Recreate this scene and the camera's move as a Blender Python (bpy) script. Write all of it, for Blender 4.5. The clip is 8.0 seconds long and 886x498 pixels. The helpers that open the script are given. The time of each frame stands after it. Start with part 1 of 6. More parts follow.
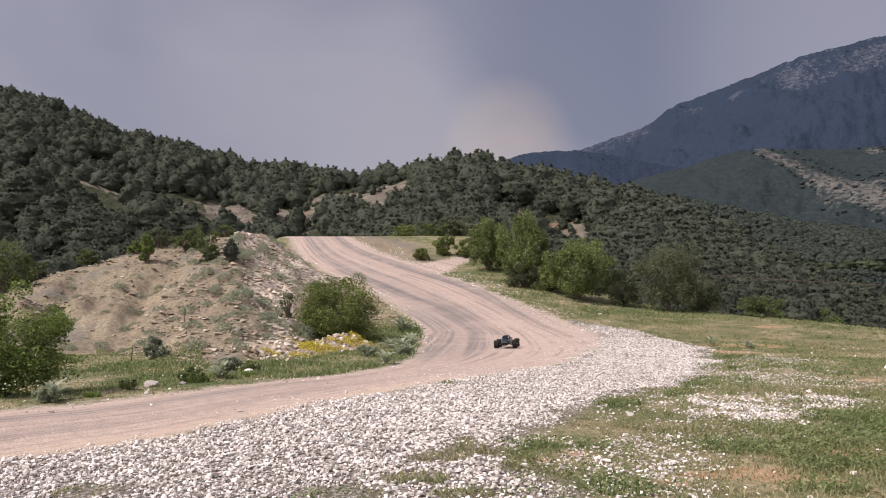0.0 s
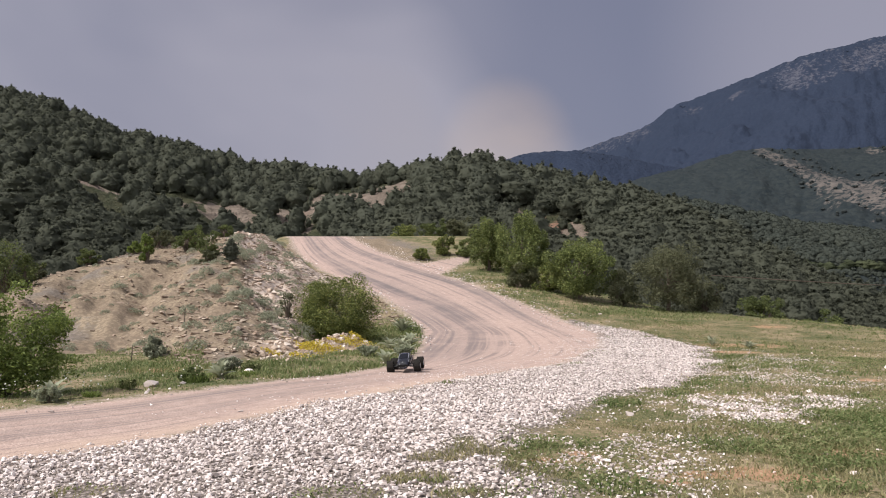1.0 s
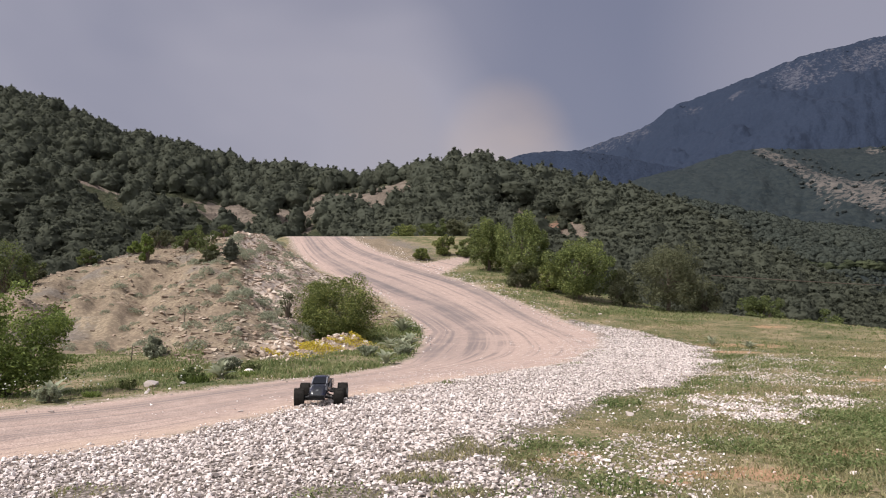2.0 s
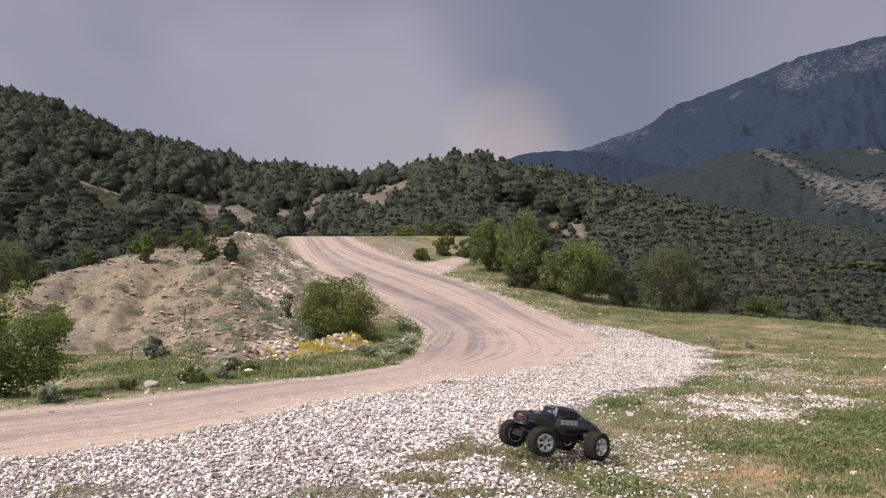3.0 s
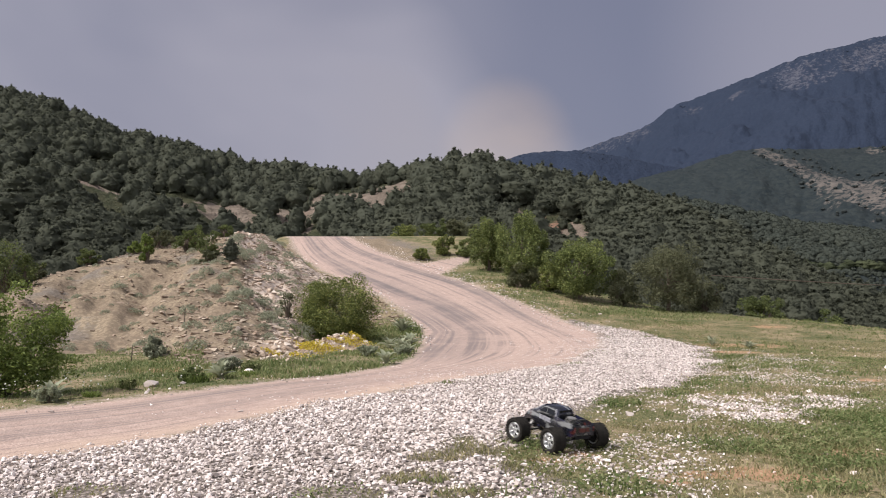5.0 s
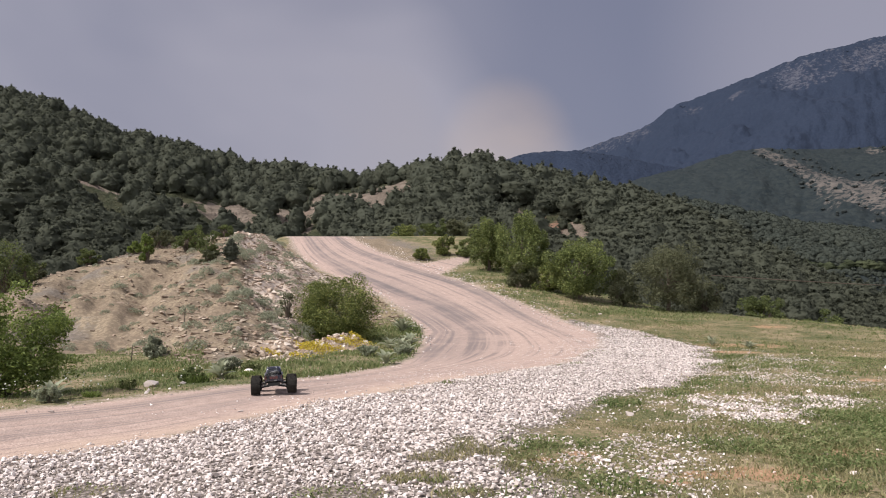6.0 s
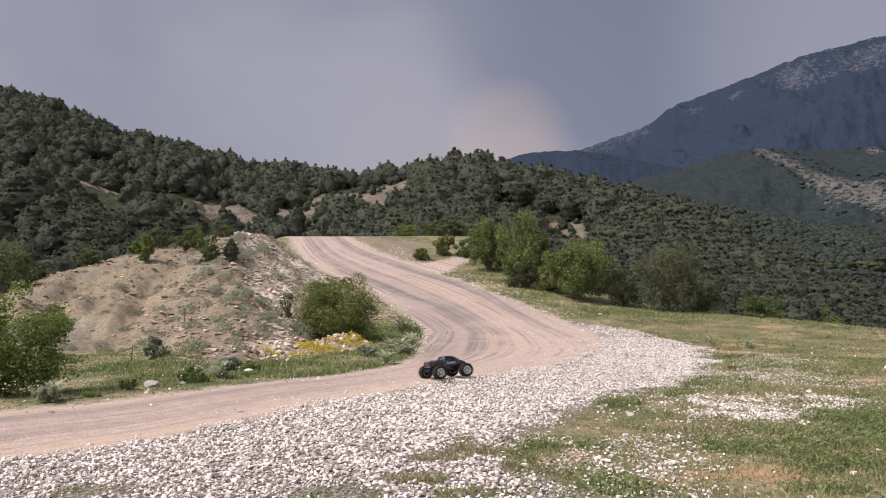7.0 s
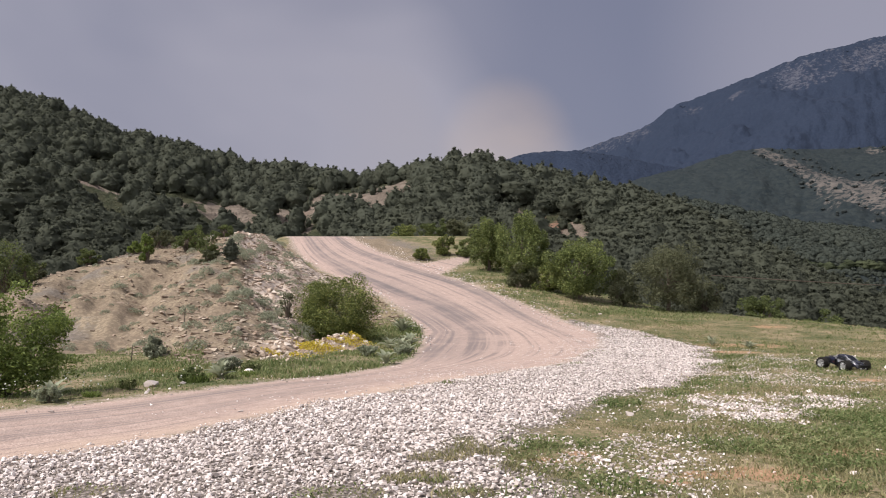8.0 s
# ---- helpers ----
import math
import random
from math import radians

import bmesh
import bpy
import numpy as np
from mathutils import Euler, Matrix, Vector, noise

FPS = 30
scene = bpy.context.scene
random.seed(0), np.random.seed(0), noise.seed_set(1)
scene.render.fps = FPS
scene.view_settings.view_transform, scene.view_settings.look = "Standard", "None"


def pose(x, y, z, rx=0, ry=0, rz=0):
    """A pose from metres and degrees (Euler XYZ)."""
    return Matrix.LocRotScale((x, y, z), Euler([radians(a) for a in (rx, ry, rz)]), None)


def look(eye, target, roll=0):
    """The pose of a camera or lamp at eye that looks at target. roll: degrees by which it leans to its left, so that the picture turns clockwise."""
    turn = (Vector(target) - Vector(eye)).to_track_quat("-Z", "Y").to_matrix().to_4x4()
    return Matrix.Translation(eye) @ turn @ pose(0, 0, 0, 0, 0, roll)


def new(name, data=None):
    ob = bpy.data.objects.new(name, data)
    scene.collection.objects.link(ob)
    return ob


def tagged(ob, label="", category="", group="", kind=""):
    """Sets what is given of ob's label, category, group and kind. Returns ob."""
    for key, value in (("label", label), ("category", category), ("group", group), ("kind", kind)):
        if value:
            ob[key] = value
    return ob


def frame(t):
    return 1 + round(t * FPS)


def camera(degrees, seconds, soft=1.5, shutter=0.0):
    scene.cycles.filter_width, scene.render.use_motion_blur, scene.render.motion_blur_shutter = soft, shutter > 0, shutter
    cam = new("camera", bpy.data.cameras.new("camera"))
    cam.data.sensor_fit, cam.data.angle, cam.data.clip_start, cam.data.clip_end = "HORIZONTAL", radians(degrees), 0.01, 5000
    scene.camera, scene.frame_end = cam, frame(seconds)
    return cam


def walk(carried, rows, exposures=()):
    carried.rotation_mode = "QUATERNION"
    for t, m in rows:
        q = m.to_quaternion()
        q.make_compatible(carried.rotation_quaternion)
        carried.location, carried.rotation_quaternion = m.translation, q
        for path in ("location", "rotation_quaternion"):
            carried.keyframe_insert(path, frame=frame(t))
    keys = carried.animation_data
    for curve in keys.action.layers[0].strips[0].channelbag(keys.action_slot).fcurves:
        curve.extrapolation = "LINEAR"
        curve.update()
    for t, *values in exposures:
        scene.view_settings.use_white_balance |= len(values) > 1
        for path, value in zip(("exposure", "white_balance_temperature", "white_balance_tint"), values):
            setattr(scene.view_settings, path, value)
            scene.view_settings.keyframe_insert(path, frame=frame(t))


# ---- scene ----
# ---------------------------------------------------------------- camera
cam = camera(60.0, 8.0, soft=1.06, shutter=0.12)
walk(cam, [(0.0, pose(0, 0, 1.05, 93.0, 0, 0)), (8.0, pose(0, 0, 1.05, 93.0, 0, 0))], exposures=[(0.0, 0.5), (8.0, 0.5)])

# ---------------------------------------------------------------- small tools
RNG = np.random.default_rng(7)


def rgb(r, g, b):
    return (r, g, b, 1.0)


def lattice(ix, iy, seed):
    """A fixed random number between 0 and 1 for each lattice cell."""
    n = (ix.astype(np.int64) * 374761393 + iy.astype(np.int64) * 668265263 + seed * 1274126177) & 0x7FFFFFFF
    n = ((n ^ (n >> 13)) * 1103515245 + 12345) & 0x7FFFFFFF
    return ((n ^ (n >> 16)) & 0xFFFF) / 65535.0


def vnoise(x, y, seed=0):
    """Smooth value noise, 0 to 1."""
    x, y = np.asarray(x, float), np.asarray(y, float)
    ix, iy = np.floor(x), np.floor(y)
    fx, fy = x - ix, y - iy
    fx, fy = fx * fx * (3 - 2 * fx), fy * fy * (3 - 2 * fy)
    a, b = lattice(ix, iy, seed), lattice(ix + 1, iy, seed)
    c, d = lattice(ix, iy + 1, seed), lattice(ix + 1, iy + 1, seed)
    return (a + (b - a) * fx) * (1 - fy) + (c + (d - c) * fx) * fy


def fbm(x, y, seed=0, octaves=4):
    total, gain, norm = 0.0, 1.0, 0.0
    for k in range(octaves):
        total = total + gain * vnoise(x * 2 ** k, y * 2 ** k, seed + k)
        norm += gain
        gain *= 0.5
    return total / norm


def ramp01(v, lo, hi):
    t = np.clip((v - lo) / (hi - lo), 0, 1)
    return t * t * (3 - 2 * t)


def soft_interp(v, xs, ys, blur):
    """Linear interpolation with its corners rounded off."""
    return sum(np.interp(v + blur * k, xs, ys) for k in (-1, -0.5, 0, 0.5, 1)) / 5


def inside(px, py, poly):
    """Signed distance to a closed outline in plan: positive inside."""
    px, py = np.asarray(px, float), np.asarray(py, float)
    best = np.full(px.shape, 1e9)
    within = np.zeros(px.shape, bool)
    for (x0, y0), (x1, y1) in zip(poly, poly[1:] + poly[:1]):
        dx, dy = x1 - x0, y1 - y0
        t = np.clip(((px - x0) * dx + (py - y0) * dy) / (dx * dx + dy * dy + 1e-12), 0, 1)
        best = np.minimum(best, np.hypot(px - x0 - t * dx, py - y0 - t * dy))
        if y0 != y1:
            within ^= ((y0 > py) != (y1 > py)) & (px < (x1 - x0) * (py - y0) / (y1 - y0) + x0)
    return np.where(within, best, -best)


def mesh_of(name, verts, faces, material, smooth=False):
    """A mesh from arrays: faces all of one size."""
    verts, faces = np.asarray(verts, np.float32), np.asarray(faces, np.int32)
    me = bpy.data.meshes.new(name)
    k = faces.shape[1]
    me.vertices.add(len(verts))
    me.vertices.foreach_set("co", verts.ravel())
    me.loops.add(faces.size)
    me.loops.foreach_set("vertex_index", faces.ravel())
    me.polygons.add(len(faces))
    me.polygons.foreach_set("loop_start", np.arange(0, faces.size, k, dtype=np.int32))
    me.polygons.foreach_set("use_smooth", np.full(len(faces), smooth))
    me.update(calc_edges=True)
    if material:
        me.materials.append(material)
    return me


def attribute(me, name, values):
    me.attributes.new(name, "FLOAT", "POINT").data.foreach_set("value", np.asarray(values, np.float32).ravel())


def part(name, bm, material, parent=None, label="", smooth=False):
    """Links a bmesh as one mesh object, under a thing or a part."""
    me = bpy.data.meshes.new(name)
    if smooth:
        for f in bm.faces:
            f.smooth = True
    bm.to_mesh(me)
    bm.free()
    me.materials.append(material)
    ob = new(name, me)
    ob.parent = parent
    return tagged(ob, label) if label else ob


def box(bm, lo, hi):
    """A box between two corners."""
    made = bmesh.ops.create_cube(bm, size=1.0)["verts"]
    for v in made:
        v.co = Vector([(lo[i] + hi[i]) / 2 + v.co[i] * (hi[i] - lo[i]) for i in range(3)])
    return made


def rod(bm, a, b, r0, r1=None, sides=8):
    """A tapered rod from a to b."""
    a, b = Vector(a), Vector(b)
    r1 = r0 if r1 is None else r1
    turn = (b - a).to_track_quat("Z", "Y").to_matrix()
    rings = []
    for p, r in ((a, r0), (b, r1)):
        rings.append([bm.verts.new(p + turn @ Vector((r * math.cos(2 * math.pi * k / sides), r * math.sin(2 * math.pi * k / sides), 0))) for k in range(sides)])
    for k in range(sides):
        j = (k + 1) % sides
        bm.faces.new((rings[0][k], rings[0][j], rings[1][j], rings[1][k]))
    bm.faces.new(rings[0][::-1])
    bm.faces.new(rings[1])


def loft(bm, sections, close=True):
    """Skins rings of points of equal count."""
    rings = [[bm.verts.new(p) for p in s] for s in sections]
    n = len(rings[0])
    for r0, r1 in zip(rings, rings[1:]):
        for k in range(n):
            j = (k + 1) % n
            bm.faces.new((r0[k], r0[j], r1[j], r1[k]))
    if close:
        bm.faces.new(rings[0][::-1])
        bm.faces.new(rings[-1])
    bmesh.ops.recalc_face_normals(bm, faces=bm.faces[:])


# ---------------------------------------------------------------- light
SUN_TO = Vector((-0.60, -0.22, 0.77)).normalized()
world = bpy.data.worlds.new("sky")
scene.world = world
world.use_nodes = True


def build_sky():
    nt = world.node_tree
    nt.nodes.clear()
    N, L = nt.nodes.new, nt.links.new
    coord = N("ShaderNodeTexCoord")
    sky = N("ShaderNodeTexSky")
    sky.sky_type, sky.sun_disc = "NISHITA", False
    sky.sun_elevation = math.asin(SUN_TO.z)
    sky.sun_rotation = math.atan2(SUN_TO.x, SUN_TO.y)
    sky.dust_density = 3.0
    dim = N("ShaderNodeMixRGB")
    dim.blend_type, dim.inputs[0].default_value = "MULTIPLY", 1.0
    dim.inputs[2].default_value = rgb(0.10, 0.10, 0.10)
    L(sky.outputs[0], dim.inputs[1])
    # cloud deck: pale near the horizon, slate blue above, broad soft billows
    sep = N("ShaderNodeSeparateXYZ")
    L(coord.outputs["Generated"], sep.inputs[0])
    stretch = N("ShaderNodeMapping")
    stretch.inputs["Scale"].default_value = (1.0, 1.0, 1.7)
    L(coord.outputs["Generated"], stretch.inputs[0])
    big = N("ShaderNodeTexNoise")
    big.inputs["Scale"].default_value, big.inputs["Detail"].default_value = 2.6, 3.0
    big.inputs["Distortion"].default_value = 0.3
    L(stretch.outputs[0], big.inputs["Vector"])
    high = N("ShaderNodeMapRange")
    high.inputs["From Min"].default_value, high.inputs["From Max"].default_value = 0.10, 0.50
    high.inputs["To Max"].default_value = 0.40
    L(sep.outputs["Z"], high.inputs[0])
    # the storm core stands over the mountain
    core = N("ShaderNodeVectorMath")
    core.operation = "DOT_PRODUCT"
    core.inputs[1].default_value = Vector((0.34, 1.0, 0.40)).normalized()
    L(coord.outputs["Generated"], core.inputs[0])
    coref = N("ShaderNodeMapRange")
    coref.interpolation_type = "SMOOTHSTEP"
    coref.inputs["From Min"].default_value, coref.inputs["From Max"].default_value = 0.930, 1.0
    coref.inputs["To Max"].default_value = 0.58
    L(core.outputs["Value"], coref.inputs[0])
    add = N("ShaderNodeMath")
    add.operation = "MULTIPLY_ADD"
    add.inputs[1].default_value, add.inputs[2].default_value = 0.9, 0.07
    L(big.outputs["Fac"], add.inputs[0])
    tot = N("ShaderNodeMath")
    tot.operation = "ADD"
    L(add.outputs[0], tot.inputs[0])
    L(high.outputs[0], tot.inputs[1])
    tot2 = N("ShaderNodeMath")
    tot2.operation = "ADD"
    tot2.use_clamp = True
    L(tot.outputs[0], tot2.inputs[0])
    L(coref.outputs[0], tot2.inputs[1])
    # paler billows: one over the wooded hill, one behind the mountain's shoulder
    level = tot2
    for way, reach, much in (((-0.15, 1.0, 0.33), 0.965, 0.20), ((0.66, 1.0, 0.33), 0.945, 0.38), ((0.02, 1.0, 0.20), 0.965, 0.06)):
        billow = N("ShaderNodeVectorMath")
        billow.operation = "DOT_PRODUCT"
        billow.inputs[1].default_value = Vector(way).normalized()
        L(coord.outputs["Generated"], billow.inputs[0])
        soft = N("ShaderNodeMapRange")
        soft.interpolation_type = "SMOOTHSTEP"
        soft.inputs["From Min"].default_value, soft.inputs["From Max"].default_value = reach, 0.999
        soft.inputs["To Max"].default_value = much
        L(billow.outputs["Value"], soft.inputs[0])
        less = N("ShaderNodeMath")
        less.operation, less.use_clamp = "SUBTRACT", True
        L(level.outputs[0], less.inputs[0])
        L(soft.outputs[0], less.inputs[1])
        level = less
    tot2 = level
    cloud = N("ShaderNodeValToRGB")
    e = cloud.color_ramp.elements
    e[0].position, e[0].color = 0.0, rgb(0.308, 0.275, 0.290)
    e[1].position, e[1].color = 1.0, rgb(0.142, 0.147, 0.206)
    m = e.new(0.45)
    m.color = rgb(0.268, 0.255, 0.303)
    L(tot2.outputs[0], cloud.inputs[0])
    # the warm break in the cloud above the far ridge
    gap = N("ShaderNodeVectorMath")
    gap.operation = "DOT_PRODUCT"
    gap.inputs[1].default_value = Vector((0.080, 0.97, 0.185)).normalized()
    L(coord.outputs["Generated"], gap.inputs[0])
    gapf = N("ShaderNodeMapRange")
    gapf.interpolation_type = "SMOOTHSTEP"
    gapf.inputs["From Min"].default_value, gapf.inputs["From Max"].default_value = 0.9955, 1.0
    gapf.inputs["To Max"].default_value = 0.42
    L(gap.outputs["Value"], gapf.inputs[0])
    ragged = N("ShaderNodeTexNoise")
    ragged.inputs["Scale"].default_value, ragged.inputs["Detail"].default_value = 9.0, 4.0
    L(stretch.outputs[0], ragged.inputs["Vector"])
    torn = N("ShaderNodeMapRange")
    torn.inputs["From Min"].default_value, torn.inputs["From Max"].default_value = 0.25, 0.75
    torn.inputs["To Min"].default_value = 0.55
    L(ragged.outputs["Fac"], torn.inputs[0])
    glow = N("ShaderNodeMath")
    glow.operation = "MULTIPLY"
    L(gapf.outputs[0], glow.inputs[0])
    L(torn.outputs[0], glow.inputs[1])
    warm = N("ShaderNodeMixRGB")
    warm.inputs[2].default_value = rgb(0.48, 0.365, 0.295)
    L(glow.outputs[0], warm.inputs[0])
    L(cloud.outputs[0], warm.inputs[1])
    mix = N("ShaderNodeMixRGB")
    mix.inputs[0].default_value = 0.9
    L(dim.outputs[0], mix.inputs[1])
    L(warm.outputs[0], mix.inputs[2])
    # the open, sunlit half of the sky behind
    open_side = N("ShaderNodeVectorMath")
    open_side.operation = "DOT_PRODUCT"
    open_side.inputs[1].default_value = Vector((-0.45, -0.80, 0.40)).normalized()
    L(coord.outputs["Generated"], open_side.inputs[0])
    bright = N("ShaderNodeMapRange")
    bright.interpolation_type = "SMOOTHSTEP"
    bright.inputs["From Min"].default_value, bright.inputs["From Max"].default_value = -0.15, 0.9
    bright.inputs["To Min"].default_value, bright.inputs["To Max"].default_value = 0.0, 1.0
    L(open_side.outputs["Value"], bright.inputs[0])
    clear = N("ShaderNodeMixRGB")
    clear.inputs[2].default_value = rgb(0.83, 0.83, 0.88)
    L(bright.outputs[0], clear.inputs[0])
    L(mix.outputs[0], clear.inputs[1])
    bg = N("ShaderNodeBackground")
    bg.inputs["Strength"].default_value = 1.0
    L(clear.outputs[0], bg.inputs["Color"])
    out = N("ShaderNodeOutputWorld")
    L(bg.outputs[0], out.inputs[0])


build_sky()
sun = new("sun", bpy.data.lights.new("sun", "SUN"))
sun.data.energy, sun.data.angle, sun.data.color = 3.5, radians(4.0), (1.0, 0.935, 0.885)
sun.matrix_world = look(SUN_TO * 100, (0, 0, 0))


# ---------------------------------------------------------------- materials
class Nodes:
    """A short hand for node materials."""

    def __init__(self, name):
        self.mat = bpy.data.materials.new(name)
        self.mat.use_nodes = True
        self.nt = self.mat.node_tree
        self.nt.nodes.clear()
        self.out = self.nt.nodes.new("ShaderNodeOutputMaterial")
        self.bsdf = self.nt.nodes.new("ShaderNodeBsdfPrincipled")
        self.link(self.bsdf.outputs[0], self.out.inputs[0])
        self.geo = self.nt.nodes.new("ShaderNodeNewGeometry")

    def link(self, a, b):
        self.nt.links.new(a, b)

    def put(self, socket, v):
        if isinstance(v, bpy.types.NodeSocket):
            self.link(v, socket)
        elif isinstance(v, tuple) and len(v) == 3:
            socket.default_value = rgb(*v) if socket.type == "RGBA" else v
        else:
            socket.default_value = v

    def noise(self, scale, detail=4.0, rough=0.55, vector=None, stretch=None):
        n = self.nt.nodes.new("ShaderNodeTexNoise")
        n.inputs["Scale"].default_value, n.inputs["Detail"].default_value = scale, detail
        n.inputs["Roughness"].default_value = rough
        v = vector or self.geo.outputs["Position"]
        if stretch:
            m = self.nt.nodes.new("ShaderNodeMapping")
            m.inputs["Scale"].default_value = stretch
            self.link(v, m.inputs[0])
            v = m.outputs[0]
        self.link(v, n.inputs["Vector"])
        return n.outputs["Fac"]

    def cells(self, scale, output="Distance", vector=None):
        n = self.nt.nodes.new("ShaderNodeTexVoronoi")
        n.inputs["Scale"].default_value = scale
        self.link(vector or self.geo.outputs["Position"], n.inputs["Vector"])
        return n.outputs[output]

    def math(self, op, a, b=0.0, c=0.0, clamp=False):
        n = self.nt.nodes.new("ShaderNodeMath")
        n.operation, n.use_clamp = op, clamp
        for s, v in zip(n.inputs, (a, b, c)):
            self.put(s, v)
        return n.outputs[0]

    def step(self, v, lo, hi):
        n = self.nt.nodes.new("ShaderNodeMapRange")
        n.interpolation_type = "SMOOTHSTEP"
        n.inputs["From Min"].default_value, n.inputs["From Max"].default_value = lo, hi
        self.put(n.inputs[0], v)
        return n.outputs[0]

    def mix(self, f, a, b, blend="MIX"):
        n = self.nt.nodes.new("ShaderNodeMixRGB")
        n.blend_type = blend
        for s, v in zip(n.inputs, (f, a, b)):
            self.put(s, v)
        return n.outputs[0]

    def ramp(self, v, stops):
        n = self.nt.nodes.new("ShaderNodeValToRGB")
        e = n.color_ramp.elements
        while len(e) < len(stops):
            e.new(0.5)
        for k, (p, c) in enumerate(stops):
            e[k].position, e[k].color = p, rgb(*c)
        self.link(v, n.inputs[0])
        return n.outputs[0]

    def attr(self, name):
        n = self.nt.nodes.new("ShaderNodeAttribute")
        n.attribute_name = name
        return n.outputs["Fac"]

    def island(self):
        return self.geo.outputs["Random Per Island"]

    def each(self):
        return self.nt.nodes.new("ShaderNodeObjectInfo").outputs["Random"]

    def finish(self, colour, rough=0.9, bump=None, strength=0.4, distance=0.02, metal=0.0, spec=0.3, leaf=0.0):
        self.put(self.bsdf.inputs["Base Color"], colour)
        self.put(self.bsdf.inputs["Roughness"], rough)
        self.put(self.bsdf.inputs["Metallic"], metal)
        self.put(self.bsdf.inputs["Specular IOR Level"], spec)
        if bump is not None:
            b = self.nt.nodes.new("ShaderNodeBump")
            b.inputs["Strength"].default_value, b.inputs["Distance"].default_value = strength, distance
            self.link(bump, b.inputs["Height"])
            self.link(b.outputs[0], self.bsdf.inputs["Normal"])
        if leaf:
            t = self.nt.nodes.new("ShaderNodeBsdfTranslucent")
            self.put(t.inputs[0], colour)
            m = self.nt.nodes.new("ShaderNodeMixShader")
            m.inputs[0].default_value = leaf
            self.link(self.bsdf.outputs[0], m.inputs[1])
            self.link(t.outputs[0], m.inputs[2])
            self.link(m.outputs[0], self.out.inputs[0])
        return self.mat


def leaf_material(name, dark, mid, light, patch=3.0, leaf=0.25):
    """Foliage: each leaf has its own shade, and whole sprays differ."""
    n = Nodes(name)
    v = n.math("ADD", n.math("MULTIPLY", n.island(), 0.55), n.math("MULTIPLY", n.noise(patch, 2.0), 0.6))
    return n.finish(n.ramp(v, [(0.2, dark), (0.5, mid), (0.85, light)]), 0.6, spec=0.25, leaf=leaf)


def wood_material(name, dark, mid, light, grain, depth):
    """Foliage seen from afar: needle sprays as fine relief, trees and sprays of differing shade."""
    n = Nodes(name)
    v = n.math("ADD", n.math("MULTIPLY", n.noise(grain * 0.8, 4.0, 0.7), 0.35), n.math("ADD", n.math("MULTIPLY", n.island(), 0.15), n.math("ADD", n.math("MULTIPLY", n.noise(0.05, 2.0), 0.25), n.math("MULTIPLY", n.noise(0.22, 2.0), 0.35))))
    return n.finish(n.ramp(v, [(0.3, dark), (0.53, mid), (0.78, light)]), 0.75, n.noise(grain, 5.0, 0.75), 0.6, depth, spec=0.08, leaf=0.5)


def plain_material(name, a, b, scale, rough=0.5, metal=0.0, bump=0.1, distance=0.002, spec=0.5):
    """A made surface with faint wear at two scales."""
    n = Nodes(name)
    t = n.nt.nodes.new("ShaderNodeTexCoord").outputs["Object"]
    f = n.math("ADD", n.math("MULTIPLY", n.noise(scale, 3.0, vector=t), 0.6), n.math("MULTIPLY", n.noise(scale * 7, 3.0, vector=t), 0.4))
    return n.finish(n.ramp(f, [(0.35, a), (0.65, b)]), rough, n.noise(scale * 12, 3.0, vector=t), bump, distance, metal, spec)


